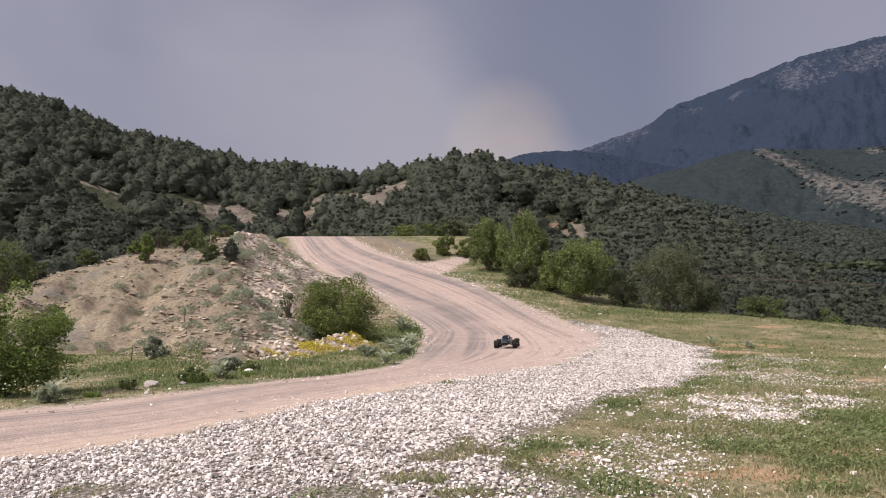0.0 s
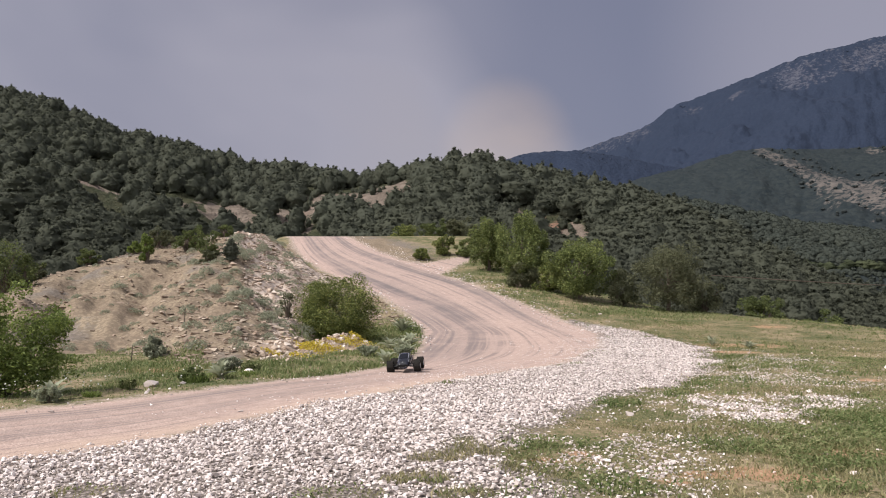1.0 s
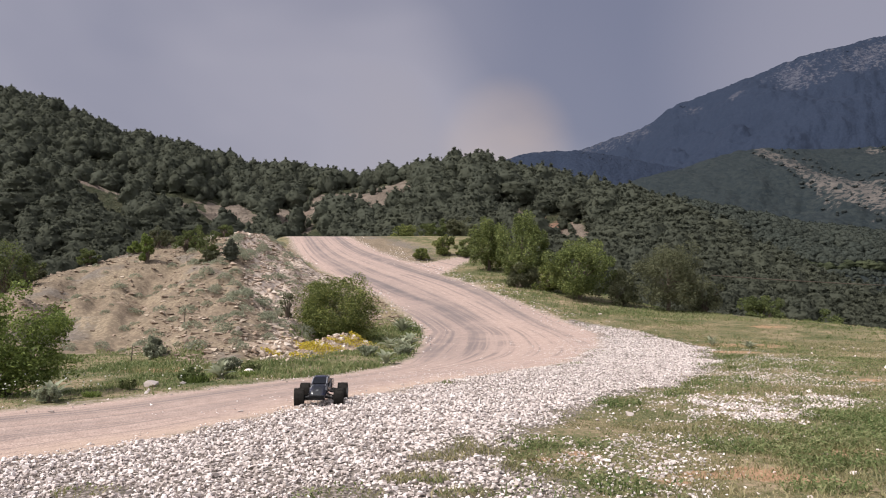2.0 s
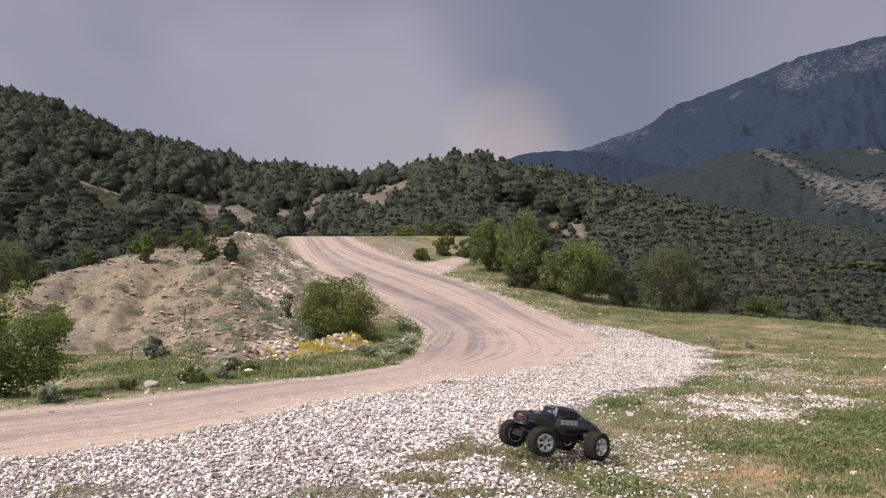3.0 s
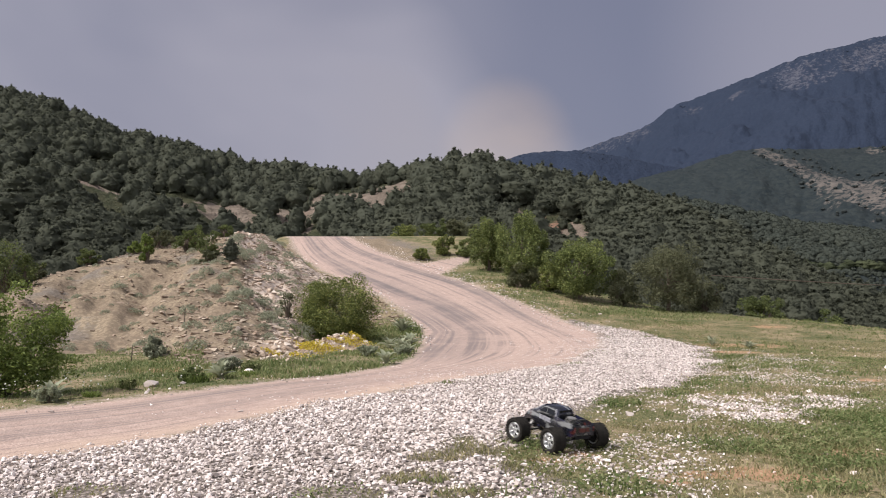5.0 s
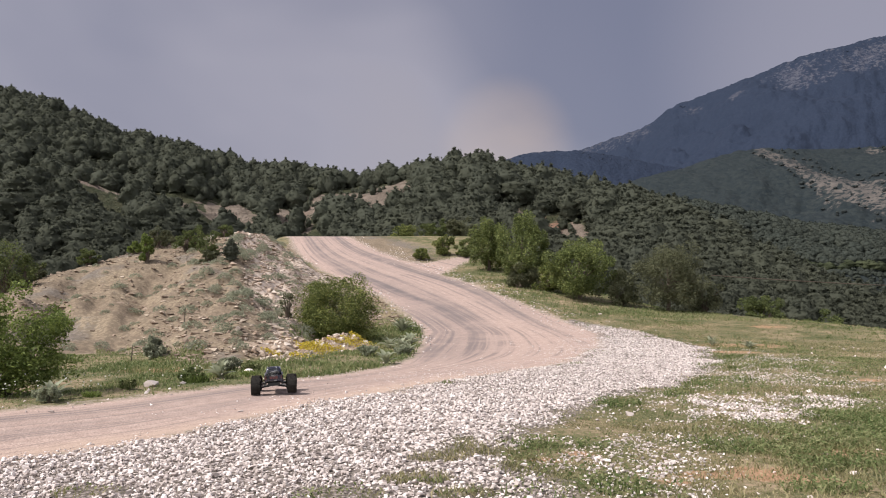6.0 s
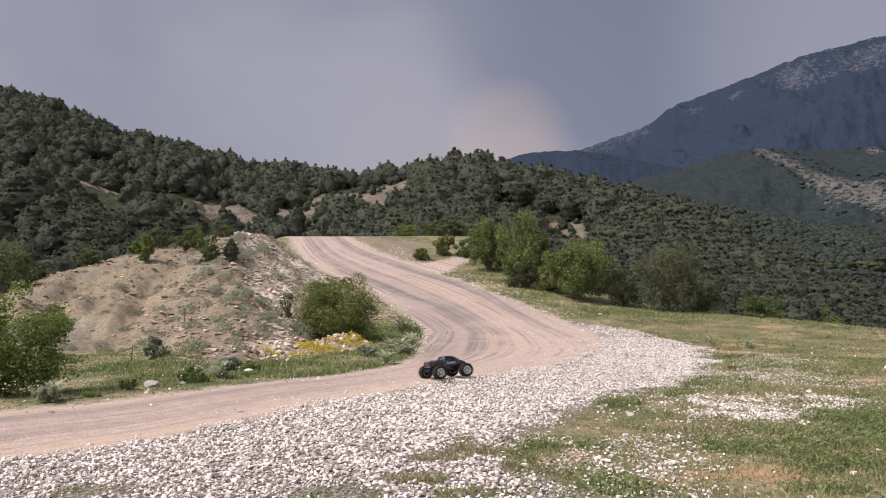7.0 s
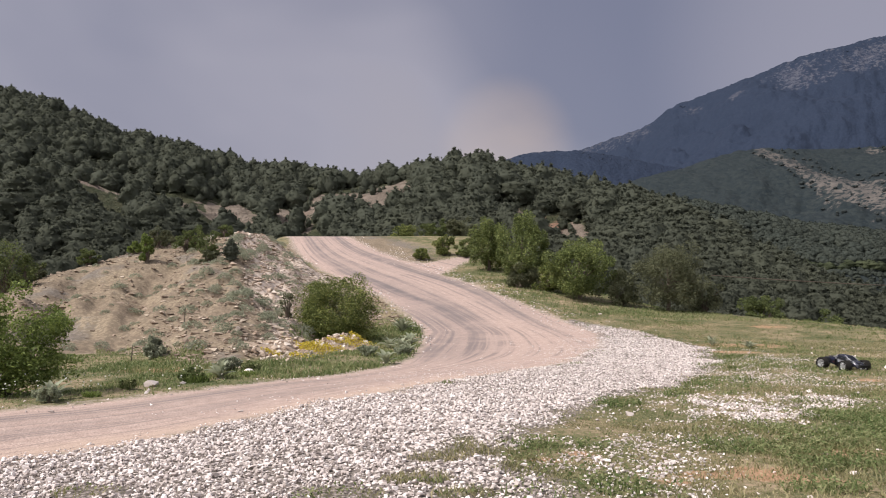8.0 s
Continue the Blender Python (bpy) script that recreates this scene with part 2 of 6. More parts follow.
def ground_material():
    n = Nodes("ground_cover")
    fine, mid, wide = n.noise(55, 5), n.noise(9, 5), n.noise(0.9, 4)
    grit = n.cells(38)
    wob = n.math("ADD", n.math("MULTIPLY_ADD", mid, 0.7, -0.35), n.math("MULTIPLY_ADD", wide, 0.5, -0.25))
    # turf: green, olive and straw, with bare reddish soil
    turf = n.ramp(n.math("ADD", n.math("MULTIPLY", n.noise(24, 5, 0.7), 0.30), n.math("ADD", n.math("MULTIPLY", wide, 0.40), n.math("MULTIPLY", n.noise(3.0, 5, 0.7), 0.34))),
                  [(0.41, (0.048, 0.064, 0.022)), (0.48, (0.100, 0.104, 0.047)), (0.54, (0.175, 0.148, 0.085)), (0.62, (0.33, 0.245, 0.165))])
    turf = n.mix(n.step(n.math("ADD", n.attr("ochre"), n.math("ADD", n.math("MULTIPLY_ADD", mid, 1.6, -0.8), n.math("MULTIPLY_ADD", wide, 0.9, -0.45))), 0.30, 0.75), turf, n.ramp(fine, [(0.3, (0.27, 0.15, 0.085)), (0.7, (0.41, 0.27, 0.175))]))
    turf = n.mix(n.math("MULTIPLY", n.step(fine, 0.45, 0.75), 0.4), turf, (0.30, 0.255, 0.16))
    # dusty crushed-stone road, with paler dust and darker worn wheel bands
    lane, run = n.attr("lane"), n.attr("run")
    comb = n.nt.nodes.new("ShaderNodeCombineXYZ")
    n.link(lane, comb.inputs[0])
    n.link(run, comb.inputs[1])
    streak = n.noise(1.0, 4, vector=comb.outputs[0], stretch=(7.0, 0.045, 1.0))
    streak2 = n.noise(1.0, 5, vector=comb.outputs[0], stretch=(30.0, 0.07, 1.0))
    dust = n.ramp(n.math("ADD", n.math("MULTIPLY", mid, 0.5), n.math("MULTIPLY", fine, 0.5)),
                  [(0.3, (0.325, 0.235, 0.20)), (0.5, (0.455, 0.338, 0.287)), (0.7, (0.58, 0.448, 0.39))])
    worn = n.math("MULTIPLY", n.step(n.math("ADD", n.math("MULTIPLY", streak, 0.6), n.math("MULTIPLY", streak2, 0.4)), 0.42, 0.60), n.attr("worn"))
    worn = n.math("ADD", n.math("MULTIPLY", worn, 0.62), n.math("MULTIPLY", n.attr("worn"), 0.42), clamp=True)
    dust = n.mix(n.math("MULTIPLY", n.math("MULTIPLY", n.step(streak2, 0.50, 0.62), n.step(n.noise(0.6, 3), 0.38, 0.58)), 0.70), dust, (0.215, 0.172, 0.160))
    dust = n.mix(n.math("MULTIPLY", worn, n.math("MULTIPLY_ADD", n.noise(1.4, 4, 0.65), 1.5, 0.15, clamp=True)), dust, (0.165, 0.140, 0.138))
    dust = n.mix(n.math("MULTIPLY", n.step(n.cells(70), 0.45, 0.75), 0.35), dust, (0.20, 0.165, 0.15))
    sandy = n.step(n.math("ADD", n.attr("sandy"), n.math("MULTIPLY_ADD", mid, 0.5, -0.25)), 0.3, 0.9)
    dust = n.mix(n.math("MULTIPLY", sandy, 0.6), dust, (0.46, 0.345, 0.27))
    # bed of the stones, the shade in their gaps painted dark at cell edges
    bed = n.ramp(grit, [(0.0, (0.42, 0.365, 0.33)), (0.35, (0.26, 0.22, 0.198)), (0.7, (0.10, 0.085, 0.072))])
    # marl scree of the cutting, with ribs of white rock
    marl = n.ramp(n.math("ADD", n.math("MULTIPLY", mid, 0.4), n.math("MULTIPLY", wide, 0.6)),
                  [(0.32, (0.152, 0.116, 0.084)), (0.48, (0.212, 0.164, 0.116)), (0.60, (0.272, 0.216, 0.149)), (0.72, (0.175, 0.158, 0.140))])
    marl = n.mix(n.math("MULTIPLY", n.step(n.noise(0.55, 4), 0.54, 0.64), 0.7), marl, (0.15, 0.138, 0.128))
    marl = n.mix(n.math("MULTIPLY", n.step(n.noise(22, 5, 0.7), 0.5, 0.68), 0.6), marl, (0.29, 0.235, 0.175))
    marl = n.mix(n.math("MULTIPLY", n.step(n.cells(13), 0.42, 0.6), 0.45), marl, (0.10, 0.08, 0.062))
    pale = n.step(n.math("ADD", n.attr("pale"), n.math("MULTIPLY", wob, 1.1)), 0.42, 0.75)
    marl = n.mix(pale, marl, n.ramp(mid, [(0.35, (0.37, 0.29, 0.235)), (0.6, (0.54, 0.45, 0.385))]))
    col = turf
    col = n.mix(n.step(n.math("ADD", n.attr("marl"), n.math("MULTIPLY", wob, 0.7)), 0.42, 0.58), col, marl)
    col = n.mix(n.step(n.math("ADD", n.attr("gravel"), n.math("MULTIPLY", wob, 0.5)), -0.06, 0.08), col, bed)
    fringe = n.step(n.math("ADD", n.attr("road"), n.math("MULTIPLY", wob, 1.3)), -0.30, 0.02)
    col = n.mix(n.math("MULTIPLY", fringe, 0.85), col, n.mix(n.step(grit, 0.2, 0.6), (0.52, 0.43, 0.375), (0.30, 0.235, 0.195)))
    col = n.mix(n.step(n.math("ADD", n.attr("road"), n.math("MULTIPLY", wob, 0.45)), -0.06, 0.10), col, dust)
    b = n.math("ADD", n.math("MULTIPLY", fine, 0.6), n.math("MULTIPLY", grit, -0.5))
    return n.finish(col, 0.95, b, 0.55, 0.02, spec=0.15)


def hill_material(name, floor, floor2, bare, bare2, grain, red=None, torn=0.7, crown=0.0):
    """Wooded slope: dark scrub floor, and bare marl where the cover breaks."""
    n = Nodes(name)
    mid, wide = n.noise(grain, 5, 0.65), n.noise(grain * 0.12, 4)
    scrub = n.ramp(mid, [(0.35, floor), (0.65, floor2)])
    soil = n.ramp(n.noise(grain * 0.6, 5), [(0.3, bare), (0.7, bare2)])
    if red:
        soil = n.mix(n.step(n.noise(grain * 0.05, 2), 0.56, 0.64), soil, red)
    f = n.step(n.math("ADD", n.attr("bare"), n.math("ADD", n.math("MULTIPLY_ADD", mid, torn, -torn / 2), n.math("MULTIPLY_ADD", wide, 0.4, -0.2))), 0.42, 0.6)
    if crown:
        # single trees stand on the bare ground
        f = n.math("MULTIPLY", f, n.step(n.math("ADD", n.cells(0.8 / crown), n.math("MULTIPLY_ADD", n.noise(grain * 4, 3), 0.8, -0.4)), 0.22, 0.42))
        # close-set tree crowns: a round relief for each, and its own shade
        tone = n.math("ADD", n.math("MULTIPLY", n.cells(1 / crown, "Color"), 0.5), n.math("MULTIPLY", n.noise(2.5 / crown, 3), 0.5))
        scrub = n.mix(0.85, scrub, n.ramp(tone, [(0.25, floor), (0.75, floor2)]))
        relief = n.math("ADD", n.math("MULTIPLY", n.cells(1 / crown), -1.0), n.math("MULTIPLY", n.noise(2.5 / crown, 3), 0.5))
        return n.finish(n.mix(f, scrub, soil), 0.95, relief, 0.5, crown * 0.5, spec=0.1)
    return n.finish(n.mix(f, scrub, soil), 0.95, mid, 0.8, 1.2 / grain, spec=0.1)


GROUND = ground_material()
HILL = hill_material("hill_ground", (0.034, 0.040, 0.022), (0.07, 0.07, 0.042), (0.13, 0.105, 0.085), (0.205, 0.168, 0.138), 0.25, (0.24, 0.135, 0.09), 1.2)
SPUR = hill_material("spur_woods", (0.017, 0.023, 0.025), (0.030, 0.036, 0.034), (0.085, 0.075, 0.066), (0.165, 0.142, 0.125), 0.11, None, 1.4, 5.5)
# far hillside: greyed and blued in its colours to imitate haze
HAZED_SCREE = hill_material("hillside_woods", (0.013, 0.019, 0.023), (0.030, 0.0365, 0.037), (0.062, 0.058, 0.056), (0.122, 0.108, 0.098), 0.16, None, 1.9, 4.5)
# mountain and far ridge: blue distance haze is mixed into floor, rock and leaf colours
HAZED_MOUNTAIN = hill_material("mountain_woods", (0.018, 0.026, 0.046), (0.024, 0.033, 0.055), (0.038, 0.043, 0.063), (0.084, 0.086, 0.106), 0.075, None, 1.7, 7.0)
HAZED_FAR_LEAF = leaf_material("hazed_far_woods", (0.044, 0.057, 0.088), (0.052, 0.066, 0.099), (0.062, 0.076, 0.110), 0.01, 0.4)
# hillside trees carry the same painted haze, pale and bluish
HAZED_SIDE_LEAF = wood_material("hazed_hillside_leaves", (0.058, 0.068, 0.072), (0.068, 0.079, 0.080), (0.080, 0.090, 0.086), 1.0, 0.2)
SPUR_LEAF = wood_material("spur_leaves", (0.072, 0.085, 0.076), (0.083, 0.096, 0.081), (0.098, 0.108, 0.086), 1.8, 0.15)
# pine needles: colour lifted and slightly blued to stand in for haze
PINE_LEAF = wood_material("pine_needles", (0.092, 0.102, 0.080), (0.103, 0.112, 0.084), (0.120, 0.127, 0.090), 2.6, 0.22)
VALLEY_LEAF = wood_material("valley_leaves", (0.058, 0.070, 0.044), (0.080, 0.095, 0.056), (0.115, 0.130, 0.072), 2.0, 0.2)
BROAD_LEAF = leaf_material("broad_leaves", (0.050, 0.068, 0.022), (0.110, 0.138, 0.042), (0.215, 0.245, 0.080), 0.9, 0.22)
BUSH_LEAF = leaf_material("bush_leaves", (0.046, 0.062, 0.018), (0.110, 0.135, 0.038), (0.255, 0.275, 0.080), 2.0, 0.22)
DULL_LEAF = leaf_material("dull_leaves", (0.055, 0.062, 0.034), (0.102, 0.108, 0.058), (0.165, 0.17, 0.095), 1.2, 0.3)
SCREE_LEAF = leaf_material("scree_sage_leaves", (0.16, 0.178, 0.122), (0.25, 0.265, 0.185), (0.36, 0.37, 0.27), 5.0, 0.35)
JUNIPER = leaf_material("juniper_leaves", (0.05, 0.068, 0.025), (0.10, 0.125, 0.045), (0.17, 0.195, 0.07), 2.0, 0.35)
WILLOW = leaf_material("willow_leaves", (0.062, 0.090, 0.024), (0.130, 0.175, 0.045), (0.24, 0.295, 0.080), 0.9, 0.38)
SAGE_LEAF = leaf_material("sage_leaves", (0.17, 0.195, 0.125), (0.28, 0.305, 0.205), (0.40, 0.42, 0.30), 5.0, 0.4)
GRASS = leaf_material("grass_blades", (0.10, 0.118, 0.045), (0.20, 0.195, 0.088), (0.42, 0.36, 0.21), 0.8, 0.35)
VERGE = leaf_material("verge_grass_blades", (0.075, 0.118, 0.036), (0.15, 0.188, 0.07), (0.30, 0.30, 0.15), 0.9, 0.35)
YELLOW = leaf_material("yellow_flowers", (0.16, 0.16, 0.02), (0.44, 0.34, 0.03), (0.62, 0.50, 0.08), 6.0)
WHITE_PETAL = leaf_material("white_flowers", (0.55, 0.54, 0.45), (0.7, 0.7, 0.62), (0.8, 0.8, 0.75), 6.0)
BARK = plain_material("bark", (0.06, 0.045, 0.032), (0.14, 0.11, 0.085), 9.0, 0.9, bump=0.6, distance=0.02)


def stone_material(name, stops):
    n = Nodes(name)
    f = n.math("ADD", n.math("MULTIPLY", n.island(), 0.8), n.math("MULTIPLY", n.noise(60, 4), 0.25))
    return n.finish(n.ramp(f, stops), 0.85, n.noise(140, 4), 0.35, 0.004, spec=0.3)


STONE = stone_material("crushed_stone", [(0.05, (0.18, 0.148, 0.135)), (0.22, (0.40, 0.345, 0.318)), (0.6, (0.64, 0.558, 0.524)), (0.95, (0.83, 0.76, 0.73))])
ROCK = stone_material("pale_rock", [(0.1, (0.32, 0.24, 0.18)), (0.5, (0.46, 0.37, 0.30)), (0.9, (0.64, 0.56, 0.49))])
SHARD = stone_material("marl_shards", [(0.1, (0.17, 0.13, 0.10)), (0.5, (0.28, 0.21, 0.155)), (0.9, (0.40, 0.33, 0.26))])


# ---------------------------------------------------------------- the lie of the land (plan in metres, y is the way ahead)
ROAD_IN = [(-8.83, 0.59), (-4.31, 6.26), (-3.97, 6.89), (-3.05, 7.76), (-1.95, 9.36), (-1.37, 10.12), (-0.79, 11.29), (-0.47, 13.01), (-0.41, 17.53), (-0.46, 19.50),
           (-0.91, 21.50), (-1.27, 22.99), (-2.01, 25.50), (-4.30, 30.00), (-5.99, 33.50), (-7.78, 39.00), (-9.60, 46.00), (-12.00, 56.00)]
ROAD_OUT = [(-7.35, -0.59), (-3.39, 3.89), (-2.74, 4.74), (-2.02, 5.66), (-1.04, 7.67), (0.12, 9.55), (1.92, 12.10), (3.27, 16.09), (3.76, 19.20), (3.30, 20.79),
            (2.11, 24.68), (0.95, 28.00), (-0.62, 31.00), (-2.10, 34.00), (-3.60, 36.50), (-4.80, 39.00), (-6.20, 46.00), (-8.00, 56.00)]
GRAVEL_OUT = [(-6.86, -1.47), (-2.56, 2.66), (-1.35, 3.14), (0.49, 3.06), (0.75, 4.10), (0.35, 5.05), (0.99, 6.26), (1.78, 7.89), (2.64, 8.64), (4.45, 12.10),
              (5.34, 15.74), (5.08, 19.20), (4.06, 20.72), (3.58, 21.50)]
ROAD = ROAD_IN + ROAD_OUT[::-1]
GRAVEL = ROAD_OUT[:10] + GRAVEL_OUT[::-1]
SIDE_TRACK = [(-0.3, 29.6), (0.3, 31.4), (0.9, 33.0), (1.5, 34.2), (1.3, 34.9), (0.2, 33.6), (-0.9, 32.7), (-2.2, 33.6)]

# the cutting's flank: bearing (x over y), its foot and ridge ahead, the ridge's height
FLANK = (-1.3, -0.75, -0.577, -0.52, -0.452, -0.386, -0.334, -0.268, -0.198, -0.12)
FLANK_FOOT = (10.11, 10.71, 11.80, 12.60, 13.60, 13.40, 11.50, 11.20, 13.00, 20.50)
FLANK_RIDGE = (14.43, 18.21, 20.04, 21.50, 22.99, 24.68, 25.50, 27.18, 36.00, 40.00)
FLANK_TOP = (0.22, 0.59, 0.93, 1.39, 1.84, 2.36, 2.68, 3.07, 3.56, 3.80)


def road_edge(y):
    return np.interp(y, (13.16, 19.50, 21.50, 22.99, 25.50, 30.00, 33.50, 39.00, 46.00), (-0.03, -0.028, -0.046, -0.058, -0.082, -0.15, -0.182, -0.203, -0.21))


def ground_z(x, y):
    """The height of the ground."""
    x, y = np.asarray(x, float), np.asarray(y, float)
    yy = np.maximum(y, 0.5)
    a = np.clip(x / yy, -1.3, 1.3)
    tilt = soft_interp(yy, (0, 15.5, 17.5, 21, 30), (0.047, -0.128, -0.14, -0.01, 0), 0.8)
    rise = soft_interp(yy, (0, 15.5, 17.5, 19.5, 21.5, 23, 26, 31, 35, 39, 42, 48, 60, 90), (0.047, -0.128, -0.15, 0.0, 0.29, 0.51, 0.92, 1.78, 2.65, 3.74, 3.95, 3.3, 1.0, -6), 1.0)
    right = tilt + (rise - tilt) * np.interp(a, (0.09, 0.14, 0.18, 0.25, 0.30, 0.37, 0.45, 0.58), (1, 0.92, 0.78, 0.56, 0.41, 0.36, 0.33, 0.1))
    foot, ridge, top = (np.interp(a, FLANK, v) for v in (FLANK_FOOT, FLANK_RIDGE, FLANK_TOP))
    t = (yy - foot) / (ridge - foot)
    up = np.clip(t, 0, 1)
    lump = (fbm(x * 0.55, y * 0.55, 21) - 0.5) * 0.75 + (fbm(x * 1.9, y * 1.9, 25) - 0.5) * 0.34 + (fbm(x * 6.0, y * 6.0, 27, 3) - 0.5) * 0.10
    cut = np.exp(-((a - (-0.43 + 0.10 * np.clip(t, 0, 1))) / 0.022) ** 2) * 0.5 + np.exp(-((a - (-0.52 + 0.05 * np.clip(t, 0, 1))) / 0.018) ** 2) * 0.3
    gully = cut + np.abs(fbm(x * 0.8 + 3, y * 0.25, 31, 3) - 0.5) * 1.1
    bank = top * (0.35 * up + 0.65 * up ** 1.25 * (2 - up) ** 0.4) + (lump - gully * 0.5) * np.sin(np.clip(t, 0, 1) * math.pi) ** 0.8
    bank = np.where(t > 1, top - 0.16 * (yy - ridge) - 0.02 * np.maximum(yy - ridge - 3, 0) ** 2, bank)
    bank = np.where(t < 0, -0.05 * ramp01(-t * (ridge - foot), 0, 0.8) * ramp01(foot - yy, 0, 0.5) * ramp01(inside(x, y, ROAD), -0.9, -1.6) * ramp01(-a, 0.2, 0.35), bank)
    left = ramp01(road_edge(yy) - a, 0.0, 0.075) * ramp01(y, 6, 9)
    z = right * (1 - left) + (bank + tilt * (1 - up)) * left
    z = z + 0.03 * np.exp(-((x - 1.3) / 0.6) ** 2 - ((y - 3.75) / 0.4) ** 2)
    # the terrace ends in a slope down into the valley
    edge = np.interp(a, (-1.3, -0.3, -0.2, -0.1, 0.0, 0.05, 0.107, 0.174, 0.30, 0.45, 0.577, 1.3), (30, 36, 46, 46, 44, 38, 33.5, 28.5, 25.0, 22.5, 20.0, 17.5))
    past = np.maximum(yy - edge, 0)
    z = z - np.where(past < 3, past ** 2 * 0.075, 0.675 + (past - 3) * 0.45)
    z = np.maximum(z, -24 + 0 * z)
    near = ramp01(y, -20, 0)
    z = z + (fbm(x * 0.35, y * 0.35, 3) - 0.5) * 0.06 * near + (fbm(x * 2.3, y * 2.3, 5) - 0.5) * 0.025 * (1 - ramp01(inside(x, y, ROAD), -0.1, 0.2))
    return z


def eased(points, parts=7):
    """A smooth line through the points."""
    p = np.array([points[0]] + points + [points[-1]], float)
    out = []
    for a, b, c, d in zip(p, p[1:], p[2:], p[3:]):
        for k in range(parts):
            t = k / parts
            out.append(0.5 * (2 * b + (c - a) * t + (2 * a - 5 * b + 4 * c - d) * t * t + (3 * b - a - 3 * c + d) * t ** 3))
    return np.array(out + [p[-1]])


def lane_of(x, y):
    """Across (0 to 1) and along (metres) the road, by its smoothed middle line."""
    inner, outer = eased(ROAD_IN), eased(ROAD_OUT)
    mid = (inner + outer) / 2
    half = np.hypot(*(inner - outer).T) / 2
    half = np.convolve(np.pad(half, 4, "edge"), np.ones(9) / 9, "valid")
    best, across, along, s0 = np.full(x.shape, 1e9), np.zeros(x.shape), np.zeros(x.shape), 0.0
    for (x0, y0), (x1, y1), h0, h1 in zip(mid, mid[1:], half, half[1:]):
        dx, dy = x1 - x0, y1 - y0
        ln = math.hypot(dx, dy)
        t = np.clip(((x - x0) * dx + (y - y0) * dy) / ln ** 2, 0, 1)
        ex, ey = x - x0 - t * dx, y - y0 - t * dy
        d = np.hypot(ex, ey)
        take = d < best
        best = np.where(take, d, best)
        across = np.where(take, 0.5 - 0.5 * np.sign(dx * ey - dy * ex) * d / (h0 + (h1 - h0) * t), across)
        along = np.where(take, s0 + t * ln, along)
        s0 += ln
    return across, along


def polar_sheet(bearings, radii):
    """Grid of plan points, rows outward."""
    th, r = np.meshgrid(bearings, radii)
    return (r * np.sin(th)).ravel(), (r * np.cos(th)).ravel()


def grid_faces(rows, cols, wrap=False):
    k = np.arange((rows - 1) * cols).reshape(rows - 1, cols)
    if not wrap:
        k = k[:, :-1]
    nxt = k + 1
    if wrap:
        nxt = np.where(np.arange(cols) == cols - 1, k - cols + 1, k + 1)
    return np.stack([k, k + cols, nxt + cols, nxt], -1).reshape(-1, 4)


# bare ochre soil in the turf: x, y, half width
OCHRE = [(1.52, 4.43, 0.22), (1.79, 4.52, 0.26), (1.92, 4.37, 0.26), (1.28, 4.25, 0.15), (2.05, 4.31, 0.2), (0.62, 4.78, 0.16), (6.20, 16.00, 1.2), (5.30, 14.30, 0.7), (0.86, 5.00, 0.14), (8.75, 20.79, 0.7), (5.18, 9.41, 0.25), (-4.20, 11.19, 0.6), (-2.64, 13.42, 0.8), (2.63, 5.05, 0.3)]


